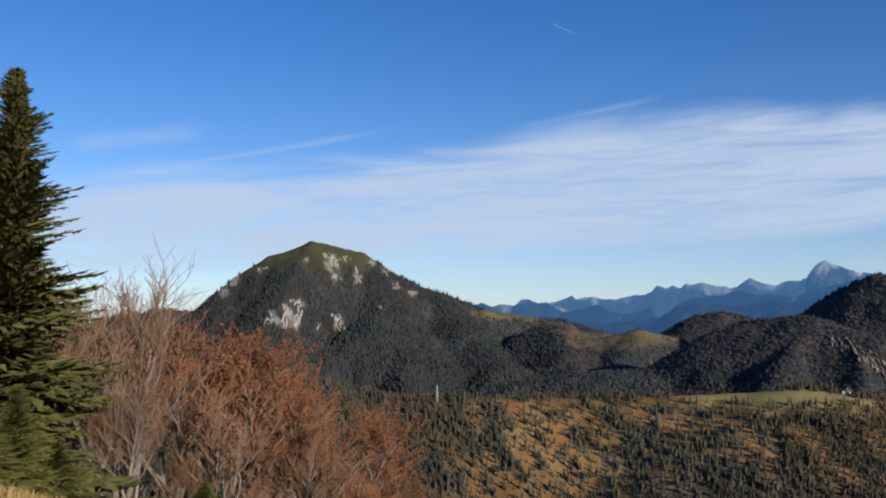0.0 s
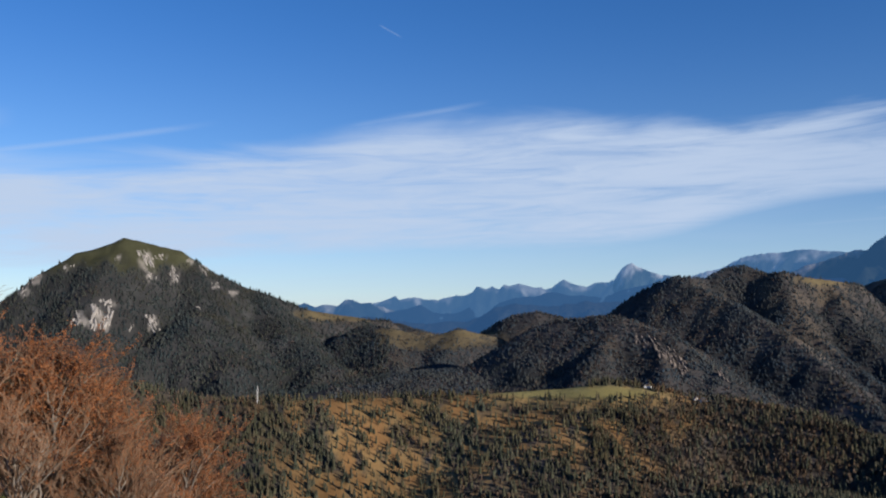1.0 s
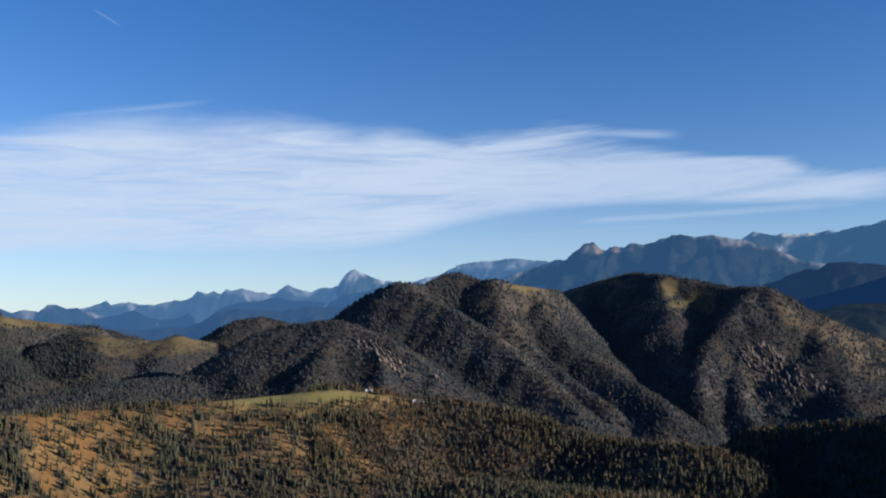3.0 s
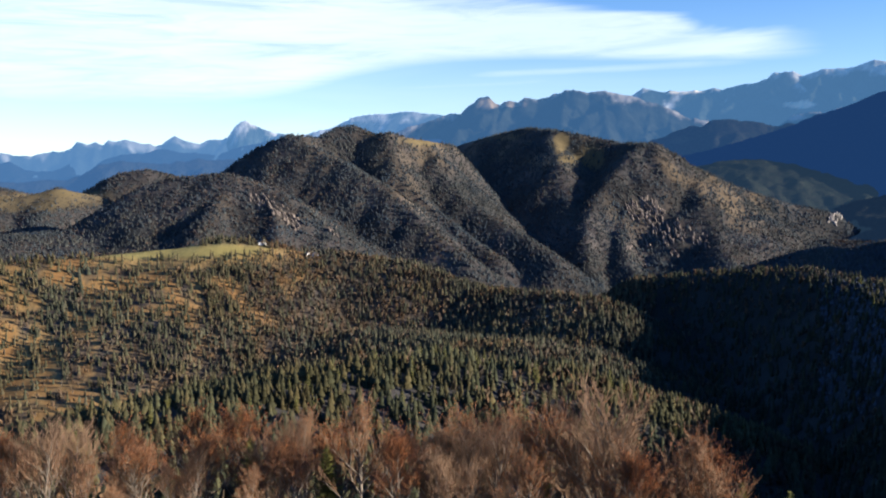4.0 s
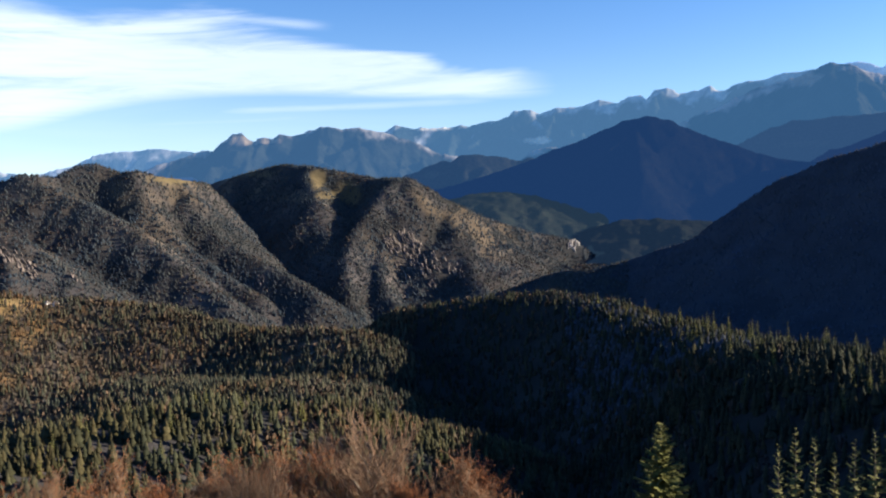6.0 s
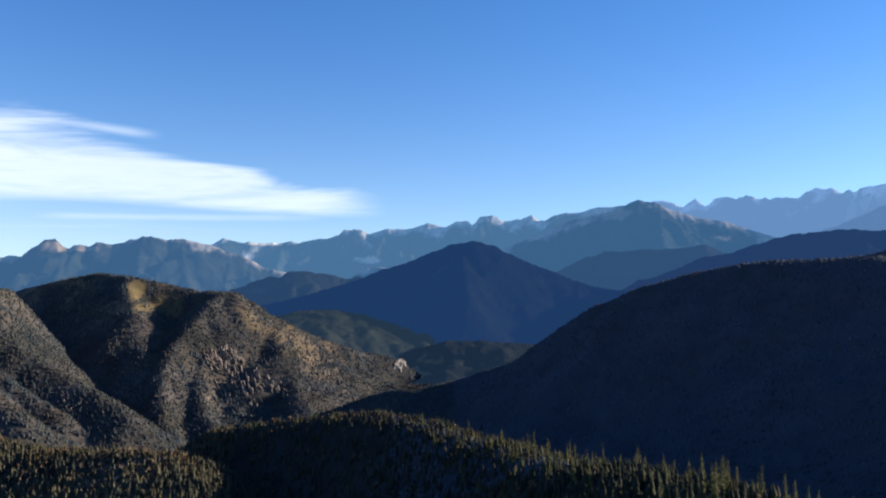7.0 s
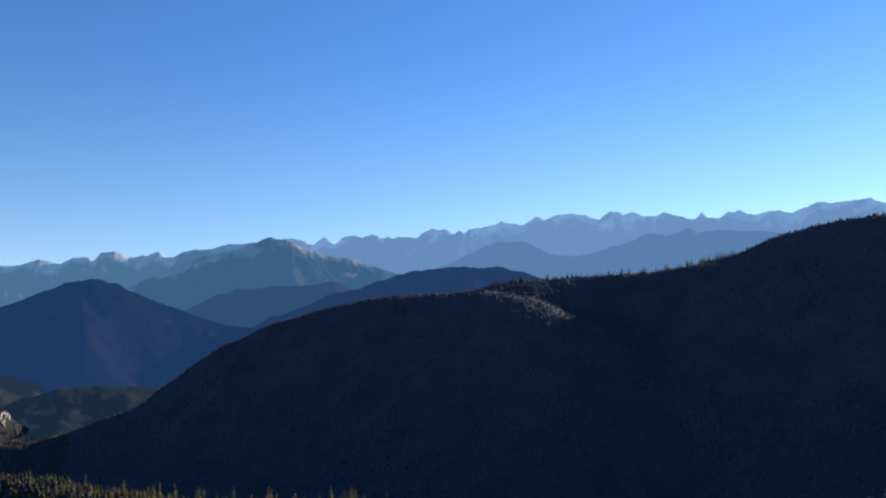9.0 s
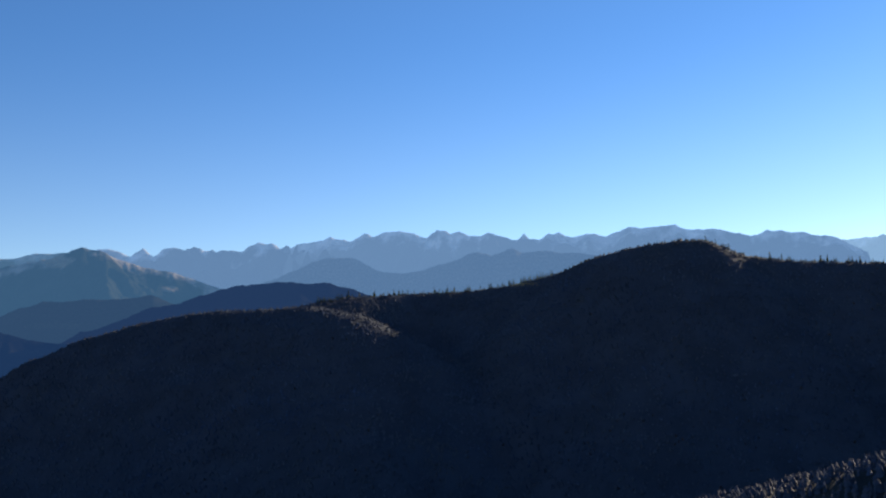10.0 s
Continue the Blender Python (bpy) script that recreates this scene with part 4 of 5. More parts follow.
# ---------------------------------------------------------------- woods on the hills (too many to count)
def scatter(count, a0, a1, d0, d1, seed):
    g = np.random.default_rng(seed)
    a, d = np.radians(g.uniform(a0, a1, count)), np.sqrt(g.uniform(d0 * d0, d1 * d1, count))
    return d * np.sin(a), d * np.cos(a), g


def cone_rings(sides, tiers):
    """A unit fir: stacked skirts, tip at 1."""
    v, f = [], []
    for i in range(tiers):
        lo, hi = .06 + .94 * i / tiers * .92, .06 + .94 * min(1, (i + 1.45) / tiers)
        rad = 1 - .78 * i / tiers
        base = len(v)
        v += [(rad * math.cos(2 * math.pi * (j + .5 * i) / sides), rad * math.sin(2 * math.pi * (j + .5 * i) / sides), lo) for j in range(sides)]
        v.append((0, 0, hi))
        f += [(base + j, base + (j + 1) % sides, base + sides) for j in range(sides)]
    return np.array(v), np.array(f)


def twig_crown(blades, seed):
    """A unit bare broadleaf crown: thin blades of twigs that fan out from the stem."""
    g = random.Random(seed)
    v, f = [], []
    for i in range(blades):
        a = 2.4 * i + g.uniform(-.3, .3)
        u = (i + .5) / blades
        out, rise = (1.05 - .75 * u) * g.uniform(.7, 1.1), .45 + .55 * u + g.uniform(-.08, .05)
        d, e = Vector((math.cos(a), math.sin(a), 0)), Vector((-math.sin(a), math.cos(a), 0))
        low = .02 + .30 * u
        b = len(v)
        v += [(0, 0, low), tuple(d * out * .75 + e * g.uniform(.25, .5) + Vector((0, 0, low + (rise - low) * .62))), tuple(d * out + Vector((0, 0, rise))), tuple(d * out * .8 - e * g.uniform(.25, .5) + Vector((0, 0, low + (rise - low) * .7)))]
        f += [(b, b + 1, b + 2), (b, b + 2, b + 3)]
    return np.array(v), np.array(f)


# far hill spruces, with the blue of the haze put into their colour
HAZED_HILL_TONES = ((.041, .050, .055), (.049, .056, .057), (.056, .060, .058))
# warmer spruces of the near low ridge, without the haze blue
NEAR_SPRUCE_TONES = ((.054, .053, .028), (.072, .064, .033), (.042, .045, .026))
# blue haze over the backlit ridge, put into the spruce colour
HAZED_RIDGE_TONES = ((.051, .060, .078), (.054, .063, .079), (.057, .064, .078))
# spruces darkened: shade of spur and valley is put into the colour
SHADED_SPRUCE_TONES = ((.029, .033, .021), (.042, .040, .023), (.022, .026, .017))
WARM_LEAF_TONES = ((.098, .072, .050), (.120, .080, .052), (.082, .066, .049))
# broadleaf crowns tinged violet: distance haze put into the colour
HAZED_LEAF_TONES = ((.078, .065, .061), (.094, .070, .060), (.068, .062, .061))


def woods(name, label, x, y, g, unit, tall, wide, tones, jitter=.16):
    """One joined mesh of trees standing on the ground at x, y."""
    z = height(x, y)
    n = len(x)
    h = g.uniform(*tall, n) * np.where(g.random(n) < .25, .65, 1)
    w = h * g.uniform(*wide, n)
    uv, uf = unit
    th = g.uniform(0, 6.28, n)
    c, s = np.cos(th)[:, None], np.sin(th)[:, None]
    j = 1 + g.uniform(-jitter, jitter, (n, len(uv))) * 2
    px, py = uv[None, :, 0] * w[:, None] * j, uv[None, :, 1] * w[:, None] * j
    V = np.stack([x[:, None] + px * c - py * s, y[:, None] + px * s + py * c, z[:, None] - .8 + uv[None, :, 2] * h[:, None] * (1 + (j - 1) * .25)], 2)
    F = uf[None] + (np.arange(n) * len(uv))[:, None, None]
    me = mesh_of(name, V.reshape(-1, 3), F.reshape(-1, 3), forest_mat, True)
    tones = np.array(tones)
    t = tones[g.integers(0, len(tones), n)] * g.uniform(.85, 1.15, (n, 1)) * (1 + .28 * rugged(x, y, 70, 2, 97))[:, None]
    t = t * (1 + rugged(x, y, 55, 2, 98)[:, None] * np.array([[.25, .08, -.12]]))
    paint(me, "tint", np.repeat(t, len(uv), 0))
    return tagged(new(name, me), label, "forest", kind="stuff")


def leafy_share(x, y):
    r, az = np.hypot(x, y), np.degrees(np.arctan2(x, y))
    brown = .4 * (az > 24) * (r > 850) * (r < 1450) - .22 * (az > 10) * (az < 24) * (r < 1400) + .15 * (r > 1500) * (az > 18) * (az < 62) + .4 * (r > 1500) * (az > 3) * (az < 18)
    return np.clip(.28 + brown + 1.1 * rugged(x, y, 210, 3, 91) + .5 * rugged(x, y, 45, 2, 95), 0.0, .85)


def plant(name, count, a0, a1, d0, d1, seed, unit, tall, wide, leafy_crown, keep=1.0, spare=.955, fir=None, leaf=None, rim=None):
    x, y, g = scatter(count, a0, a1, d0, d1, seed)
    open_ = cover_of(x, y, height(x, y))[1]
    ok = g.random(count) > np.clip(open_ * 1.05, 0, spare)
    ok &= open_ < 1.2
    if rim:
        ok &= (np.degrees(np.arctan2(x, y)) < rim[0]) | (np.hypot(x, y) < rim[1])
    for cx, cy, rad in CLEAR:
        ok &= (x - cx) ** 2 + (y - cy) ** 2 > rad * rad
    x, y = x[ok], y[ok]
    leafy = g.random(len(x)) < leafy_share(x, y) * keep
    woods(name, "dense dark spruce forest covering the slopes", x[~leafy], y[~leafy], g, unit, tall, wide, fir or HAZED_HILL_TONES)
    woods(name.replace("spruce", "beech"), "bare russet and brown broadleaf trees among the spruces", x[leafy], y[leafy], g, leafy_crown, (tall[0] * .75, tall[1] * .8), (wide[0] * 1.25, wide[1] * 1.4), leaf or HAZED_LEAF_TONES, .24)


plant("spruce_forest_alm", 40000, -26, 50, 640, 1480, 301, cone_rings(5, 2), (6, 16), (.15, .24), twig_crown(5, 7), 1.0, .62, ((.052, .053, .033), (.070, .065, .038), (.086, .074, .045)), WARM_LEAF_TONES)
plant("spruce_forest_peak", 30000, -27, 8, 1850, 2760, 302, cone_rings(5, 1), (6, 13), (.18, .28), twig_crown(5, 7), .25, fir=((.032, .039, .036), (.040, .045, .039), (.052, .053, .045)))
plant("spruce_forest_middle", 33000, 4, 22, 1480, 2750, 303, cone_rings(5, 1), (4, 8.5), (.26, .40), twig_crown(5, 7), .7)
plant("spruce_forest_hills", 104000, 20, 64, 1480, 2850, 304, cone_rings(5, 1), (4, 8.5), (.26, .40), twig_crown(5, 7), .7)
plant("spruce_forest_ridge", 40000, 60, 128, 700, 1800, 305, cone_rings(5, 1), (3, 6), (.36, .52), twig_crown(5, 7), .06, fir=HAZED_RIDGE_TONES)
plant("spruce_forest_spur", 15000, 46, 92, 600, 1480, 306, cone_rings(6, 2), (6, 13), (.17, .26), twig_crown(9, 8), .55, fir=SHADED_SPRUCE_TONES, leaf=WARM_LEAF_TONES, rim=(66, 960))
plant("spruce_forest_shoulder", 3600, 108, 135, 300, 560, 307, cone_rings(6, 2), (3, 6), (.26, .38), twig_crown(9, 8), .6, fir=HAZED_RIDGE_TONES)
plant("spruce_forest_lobe", 11000, -26, 60, 330, 680, 308, cone_rings(6, 3), (7, 14), (.18, .28), twig_crown(9, 8), .8, fir=NEAR_SPRUCE_TONES, leaf=WARM_LEAF_TONES)
plant("spruce_forest_shade", 3400, 60, 92, 200, 640, 309, cone_rings(6, 3), (8, 14), (.16, .24), twig_crown(9, 8), .2, fir=SHADED_SPRUCE_TONES)


plant("spruce_forest_slope", 3400, -27, 62, 110, 345, 310, cone_rings(7, 4), (6, 12), (.16, .24), twig_crown(16, 9), 1.4, fir=SHADED_SPRUCE_TONES, leaf=WARM_LEAF_TONES)
plant("spruce_forest_lower", 15000, 21, 50, 680, 1460, 311, cone_rings(5, 2), (6, 14), (.15, .24), twig_crown(5, 7), .8, .75, ((.046, .048, .032), (.060, .057, .036), (.074, .065, .042)), WARM_LEAF_TONES)


# ---------------------------------------------------------------- spruces
def spruce_parts(seed, h, w, branches, steps, low=.05, mat=None, spray=.42, ragged=.25, droop=(.35, .95)):
    """Trunk and crown meshes of a spruce h metres tall, w metres in half spread: drooping boughs with side sprays."""
    g = random.Random(seed)
    V, F = [], []
    tube(V, F, [Vector((0, 0, -1)), Vector((.02 * h * g.uniform(-.3, .3), 0, h * .5)), Vector((0, 0, h * .985))], .013 * h + .05, .012, 7)
    trunk = mesh_of("trunk", V, F, spruce_bark)
    V, F = [], []
    for i in range(branches):
        u = low + (1 - low) * (i + g.random()) / branches
        ln = (w * (1 - u) ** .82 + .12) * g.uniform(.93 - ragged, .93 + ragged)
        a = i * 2.39996 + g.uniform(-.4, .4)
        if ragged > .41:
            ln *= 1 + .22 * math.sin(u * 31 + a) + .16 * math.sin(u * 67 - 2 * a)
        out, side = Vector((math.cos(a), math.sin(a), 0)), Vector((-math.sin(a), math.cos(a), 0))
        lift = .75 * u - .25
        root = Vector((0, 0, u * h))
        pts = [root + out * ln * t + Vector((0, 0, ln * (lift * t - .50 * t * (1 - u) + .38 * t * t * (1 - u)))) for t in (k / steps for k in range(steps + 1))]
        for k in range(1, steps + 1):
            t = k / steps
            p, q = pts[k - 1], pts[k]
            d = (q - p).normalized()
            n = max(.16, ln * spray * (1.2 - t)) * g.uniform(.7, 1.3)
            for s in (-1, 1):
                tip = q + side * s * n + d * n * .7 + Vector((0, 0, -n * g.uniform(*droop)))
                b = len(V)
                V += [p, q + Vector((0, 0, -.04 * n)), tip, p + side * s * n * .5 + Vector((0, 0, -n * g.uniform(.1, .4)))]
                F += [(b, b + 1, b + 2), (b, b + 2, b + 3)]
            b = len(V)
            V += [p, q, (p + q) / 2 + Vector((0, 0, -n * g.uniform(.35, .8)))]
            F.append((b, b + 1, b + 2))
        b = len(V)
        V += [pts[-2] + side * .05 * ln, pts[-2] - side * .05 * ln, pts[-1] + out * .12 * ln + Vector((0, 0, .05 * ln))]
        F.append((b, b + 1, b + 2))
    return trunk, mesh_of("crown", V, F, mat or spruce_leaf)


def spruce(kit, place, scale, turn, label, group=""):
    ob = thing("spruce_tree", place, label, "tree", group)
    for m, n in zip(kit, ("trunk", "crown")):
        part(n, m, ob)
    ob.rotation_euler[2] = turn
    ob.scale = (scale[0], scale[0], scale[1])
    return ob


tall_kit = spruce_parts(61, 18.0, 3.5, 900, 12, .03, hill_needles, .26, .42, (-.45, .6))
young_kit = spruce_parts(62, 10.0, 2.9, 170, 8, .02)
bushy_kit = spruce_parts(67, 10.0, 3.0, 520, 10, .02, spruce_leaf, .26, .42, (-.4, .55))
plain_kits = [spruce_parts(63 + k, 17.0, 2.9, 84, 4, .08, hill_needles, .40, .35) for k in range(4)]

spruce(tall_kit, on_ground(-26.3, 41), (1.14, .97), .4, "tall dark green spruce with drooping boughs on the grassy hilltop")
spruce(tall_kit, on_ground(-30.6, 44), (1.05, 1.22), 2.4, "tall dark green spruce beside another on the hilltop")
for a, d, top in ((-25.6, 31, -4.2), (-23.4, 33, -7.6), (-27.6, 29, -5.0), (-14.9, 36, -10.4)):
    p = on_ground(a, d)
    hgt = EYE + d * math.tan(radians(top)) - p.z
    spruce(bushy_kit, p, (max(.45, hgt / 10), hgt / 10), a, "young yellow-green spruce at the edge of the grass", "young spruces")
for a, d, top in ((65.9, 62, -14.1), (13.0, 92, -15.6), (23.6, 88, -16.9), (28.6, 80, -17.6), (7.2, 84, -16.4), (37.6, 84, -18.0), (42.8, 82, -18.2), (61.2, 78, -19.6), (58.6, 82, -19.2), (63.2, 90, -19.0), (55.8, 90, -19.0)):
    p = on_ground(a, d)
    hgt = EYE + d * math.tan(radians(top)) - p.z
    spruce(young_kit, p, (hgt / 10.5, hgt / 10), a * 1.7, "sunlit green spruce among bare beeches below the hilltop", "hillside spruces")
for a, d, top in ((74.0, 150, -13.9), (75.1, 155, -14.4), (76.2, 160, -15.2), (77.3, 150, -14.4), (78.4, 165, -13.7), (79.5, 150, -12.1), (80.2, 158, -12.9), (81.6, 190, -11.6), (73.0, 160, -15.0)):
    p = on_ground(a, d)
    hgt = EYE + d * math.tan(radians(top)) - p.z
    spruce(plain_kits[int(a) % 4], p, (hgt / 20, hgt / 17), a, "tall slender spruce on the shaded hillside", "slender spruces")


def stand(count, line, spread, seed, sizes, label, group, stretch=(0, 99), fat=1.0):
    """Single spruces along a stretch of a ridge, on the side towards the valley."""
    g = random.Random(seed)
    made = []
    pts = CRESTS[line][0]
    while len(made) < count:
        i = g.randrange(len(pts) - 1)
        if not stretch[0] <= i < stretch[1]:
            continue
        t = g.random()
        x, y = (pts[i][k] + t * (pts[i + 1][k] - pts[i][k]) + g.gauss(0, spread) for k in (0, 1))
        if math.hypot(x, y) < 240 or any((x - a) ** 2 + (y - b) ** 2 < 9 for a, b in made):
            continue
        made.append((x, y))
        z = float(height(np.array([x]), np.array([y]))[0])
        f = g.uniform(*sizes) / 17
        spruce(plain_kits[g.randrange(4)], Vector((x, y, z - .5)), (f * fat * g.uniform(.9, 1.25), f), g.uniform(0, 6.28), label, group)


stand(74, "lobe", 26, 401, (9, 16), "sunlit spruce in a dense stand on the low ridge", "spruces of the low ridge")
stand(92, "spur", 20, 402, (13, 23), "dark spruce with sunlit top on the shaded spur", "spruces of the spur", (5, 99))
stand(80, "dark_ridge", 5, 403, (8, 15), "pointed spruce standing on the crest of the dark ridge", "spruces of the ridge crest", (14, 19), 1.5)
stand(24, "dark_ridge", 5, 404, (9, 14), "pointed spruce standing on the crest of the dark ridge", "spruces of the ridge crest", (23, 29), 1.5)


# ---------------------------------------------------------------- beeches
def beech_parts(seed, h, leaves, bare_top=False, twigs=8):
    """Trunk with rising limbs, fine twigs and russet leaves of a beech h metres tall."""
    g = random.Random(seed)
    TV, TF, BV, BF, LV, LF = [], [], [], [], [], []

    def grow(p, d, ln, r, level, bend):
        n = (6, 5, 3, 1)[level]
        pts, q, v = [p.copy()], p.copy(), d.copy()
        for _ in range(n):
            v = (v + Vector((g.gauss(0, bend), g.gauss(0, bend), g.gauss(.07, bend * .7)))).normalized()
            q = q + v * (ln / n)
            pts.append(q.copy())
        tube(*((TV, TF) if level < 2 else (BV, BF)), pts, r, r * (.35 if level < 3 else .5), (7, 5, 3, 3)[level])
        return pts

    stems = 3 if bare_top else g.choice((1, 2, 2))
    limbs = 15 if bare_top else 16 if stems == 1 else 11
    fine = .6 if bare_top else 1.0
    for s in range(stems):
        lean = Vector((g.gauss(0, .13), g.gauss(0, .13), 1)).normalized()
        trunk = grow(Vector((.3 * s, .12 * s, -.8)), lean, h * g.uniform(.74, .86), h * .0125, 0, .05)
        for i in range(limbs):
            u = (.42 if bare_top else .28) + (.58 if bare_top else .72) * (i + g.random()) / limbs
            k = min(int(u * 6), 5)
            p = trunk[k].lerp(trunk[k + 1], min(1, u * 6 - k))
            a = i * 2.4 + g.uniform(-.5, .5)
            up = g.uniform(.6, 1.3) + u * (2.2 if bare_top else 1.0)
            d = Vector((math.cos(a), math.sin(a), up)).normalized()
            limb = grow(p, d, h * (.48 - .27 * u) * g.uniform(.8, 1.2), h * .0072 * fine * (1.2 - .6 * u), 1, .12)
            for j in range(8):
                t = .25 + .75 * (j + g.random()) / 8
                k = min(int(t * 5), 4)
                p2 = limb[k].lerp(limb[k + 1], min(1, t * 5 - k))
                base = (limb[k + 1] - limb[k]).normalized()
                d2 = (base + Vector((g.gauss(0, .5), g.gauss(0, .5), g.gauss(.35, .35)))).normalized()
                br = grow(p2, d2, h * g.uniform(.09, .19), h * .0030 * fine, 2, .15)
                for m in range(twigs):
                    k = 1 + m % 3
                    base = (br[k] - br[k - 1]).normalized()
                    d3 = (base + Vector((g.gauss(0, .5), g.gauss(0, .5), g.gauss(.35, .35)))).normalized()
                    tw = grow(br[k], d3, h * g.uniform(.035, .09), h * .0016 * fine, 3, .1)
                    if bare_top and br[k].z > h * .72:
                        continue
                    outer = math.hypot(br[k].x, br[k].y) / h + max(0, br[k].z / h - .45)
                    for _ in range(int(leaves * min(1.4, outer * 2.6) + g.random())):
                        c = tw[0].lerp(tw[1], g.uniform(.3, 1.1)) + Vector((g.gauss(0, .08), g.gauss(0, .08), g.gauss(0, .08)))
                        e1 = Vector((g.gauss(0, 1), g.gauss(0, 1), g.gauss(0, .6))).normalized() * g.uniform(.04, .085)
                        e2 = Vector((g.gauss(0, 1), g.gauss(0, 1), g.gauss(0, .6))).normalized() * g.uniform(.04, .07)
                        b = len(LV)
                        LV.extend([c - e1, c + e2, c + e1])
                        LF.append((b, b + 1, b + 2))
    return (mesh_of("trunk", TV, TF, beech_bark, True), mesh_of("branchwork", BV, BF, twig_mat), mesh_of("foliage", LV, LF, beech_leaf))


beech_kits = [beech_parts(81, 12.0, 15, twigs=5), beech_parts(82, 12.0, 5, twigs=7), beech_parts(83, 12.0, 20, twigs=5), beech_parts(84, 12.0, 2, True, 6), beech_parts(86, 12.0, .4)]


def beech(kit, a, d, top, label, group, fat=1.0):
    p = on_ground(a, d)
    k = (EYE + d * math.tan(radians(top)) - p.z) / 12.3
    ob = thing("beech_tree", p, label, "tree", group)
    for m, n in zip(beech_kits[kit], ("trunk", "branchwork", "foliage")):
        part(n, m, ob)
    ob.rotation_euler[2] = a * 3.1
    ob.scale = (k * fat, k * fat, k)


for kit, a, d, top in ((3, -20.5, 45, 2.3), (1, -24.3, 54, -1.0), (0, -17.3, 50, -.1), (2, -14.2, 54, -.5), (2, -11.2, 56, -1.3), (0, -8.6, 60, -3.2), (1, -12.4, 47, -4.4), (2, -6.2, 63, -5.6), (0, -4.0, 68, -9.0),
                       (1, -9.2, 50, -7.0), (3, -19.0, 41, -4.4), (0, -22.4, 48, -3.6), (1, -1.2, 74, -11.6), (0, 2.0, 80, -13.6), (2, -5.0, 56, -9.8), (1, -6.8, 52, -6.6), (3, -22.0, 52, -.4), (3, -24.6, 55, 1.0), (4, -18.2, 58, -5.2), (4, -15.4, 60, -5.6), (4, -13.0, 62, -6.4), (4, -10.2, 62, -7.2), (4, -7.6, 64, -8.2), (1, -16.2, 46, -8.6), (1, -11.0, 50, -10.0), (4, -20.6, 56, -4.8)):
    beech(kit, a, d, top, "thinning beech with russet autumn leaves in a thicket on the hillside", "beech thicket", 1.3)
for i, (a, d, top) in enumerate(((4.6, 80, -15.0), (8.8, 78, -15.2), (11.3, 76, -14.8), (14.6, 82, -15.7), (17.5, 77, -15.0), (20.4, 84, -16.0), (25.8, 82, -15.8), (31.3, 74, -14.9), (34.6, 80, -15.6), (29.6, 84, -16.2), (39.6, 78, -16.2), (41.4, 84, -15.4),
                                 (45.5, 76, -14.0), (43.6, 82, -15.4), (47.6, 80, -15.3), (51.0, 82, -15.9), (54.3, 84, -16.5), (49.2, 72, -18.0), (36.8, 70, -18.2), (22.6, 70, -18.4), (15.8, 68, -18.6), (5.8, 66, -18.0), (1.4, 70, -15.0), (10.0, 90, -14.9), (18.9, 92, -14.6), (38.2, 90, -15.2), (44.4, 92, -14.6), (52.6, 92, -15.8), (6.6, 92, -14.6), (23.0, 90, -15.0), (3.0, 72, -16.8), (7.4, 70, -17.0), (12.6, 70, -17.2), (16.4, 74, -16.6), (19.6, 70, -17.4), (24.4, 76, -16.6), (27.6, 74, -16.6),
                                 (33.0, 70, -17.0), (37.6, 78, -16.4), (40.6, 72, -17.4), (48.4, 76, -16.4), (2.0, 86, -14.6), (13.2, 88, -15.0), (27.2, 90, -15.6), (32.4, 88, -15.4))):
    beech((4 if i == 12 else (1, 0, 3, 1)[i % 4]), a, d, top, "bare beech with reddish-brown twigs below the hilltop", "hillside beeches", 1.2)


# ---------------------------------------------------------------- huts and mast on the pasture
def box(name, size, mat, bevel=.05):
    bm = bmesh.new()
    bmesh.ops.create_cube(bm, size=1)
    bm.transform(Matrix.Diagonal((*size, 1)))
    bmesh.ops.bevel(bm, geom=list(bm.edges), offset=bevel, segments=1, affect="EDGES")
    me = bpy.data.meshes.new(name)
    bm.to_mesh(me)
    bm.free()
    me.materials.append(mat)
    return me


def gable(name, w, d, h, over, mat):
    """A pitched roof of two thick slabs."""
    bm = bmesh.new()
    for s in (-1, 1):
        ln = math.hypot(w / 2 + over, h)
        m = Matrix.Translation((s * (w / 2 + over) / 2, 0, h / 2)) @ Matrix.Rotation(s * math.atan2(h, w / 2 + over), 4, "Y") @ Matrix.Diagonal((ln, d + 2 * over, .25, 1))
        bmesh.ops.create_cube(bm, size=1, matrix=m)
    me = bpy.data.meshes.new(name)
    bm.to_mesh(me)
    bm.free()
    me.materials.append(mat)
    return me


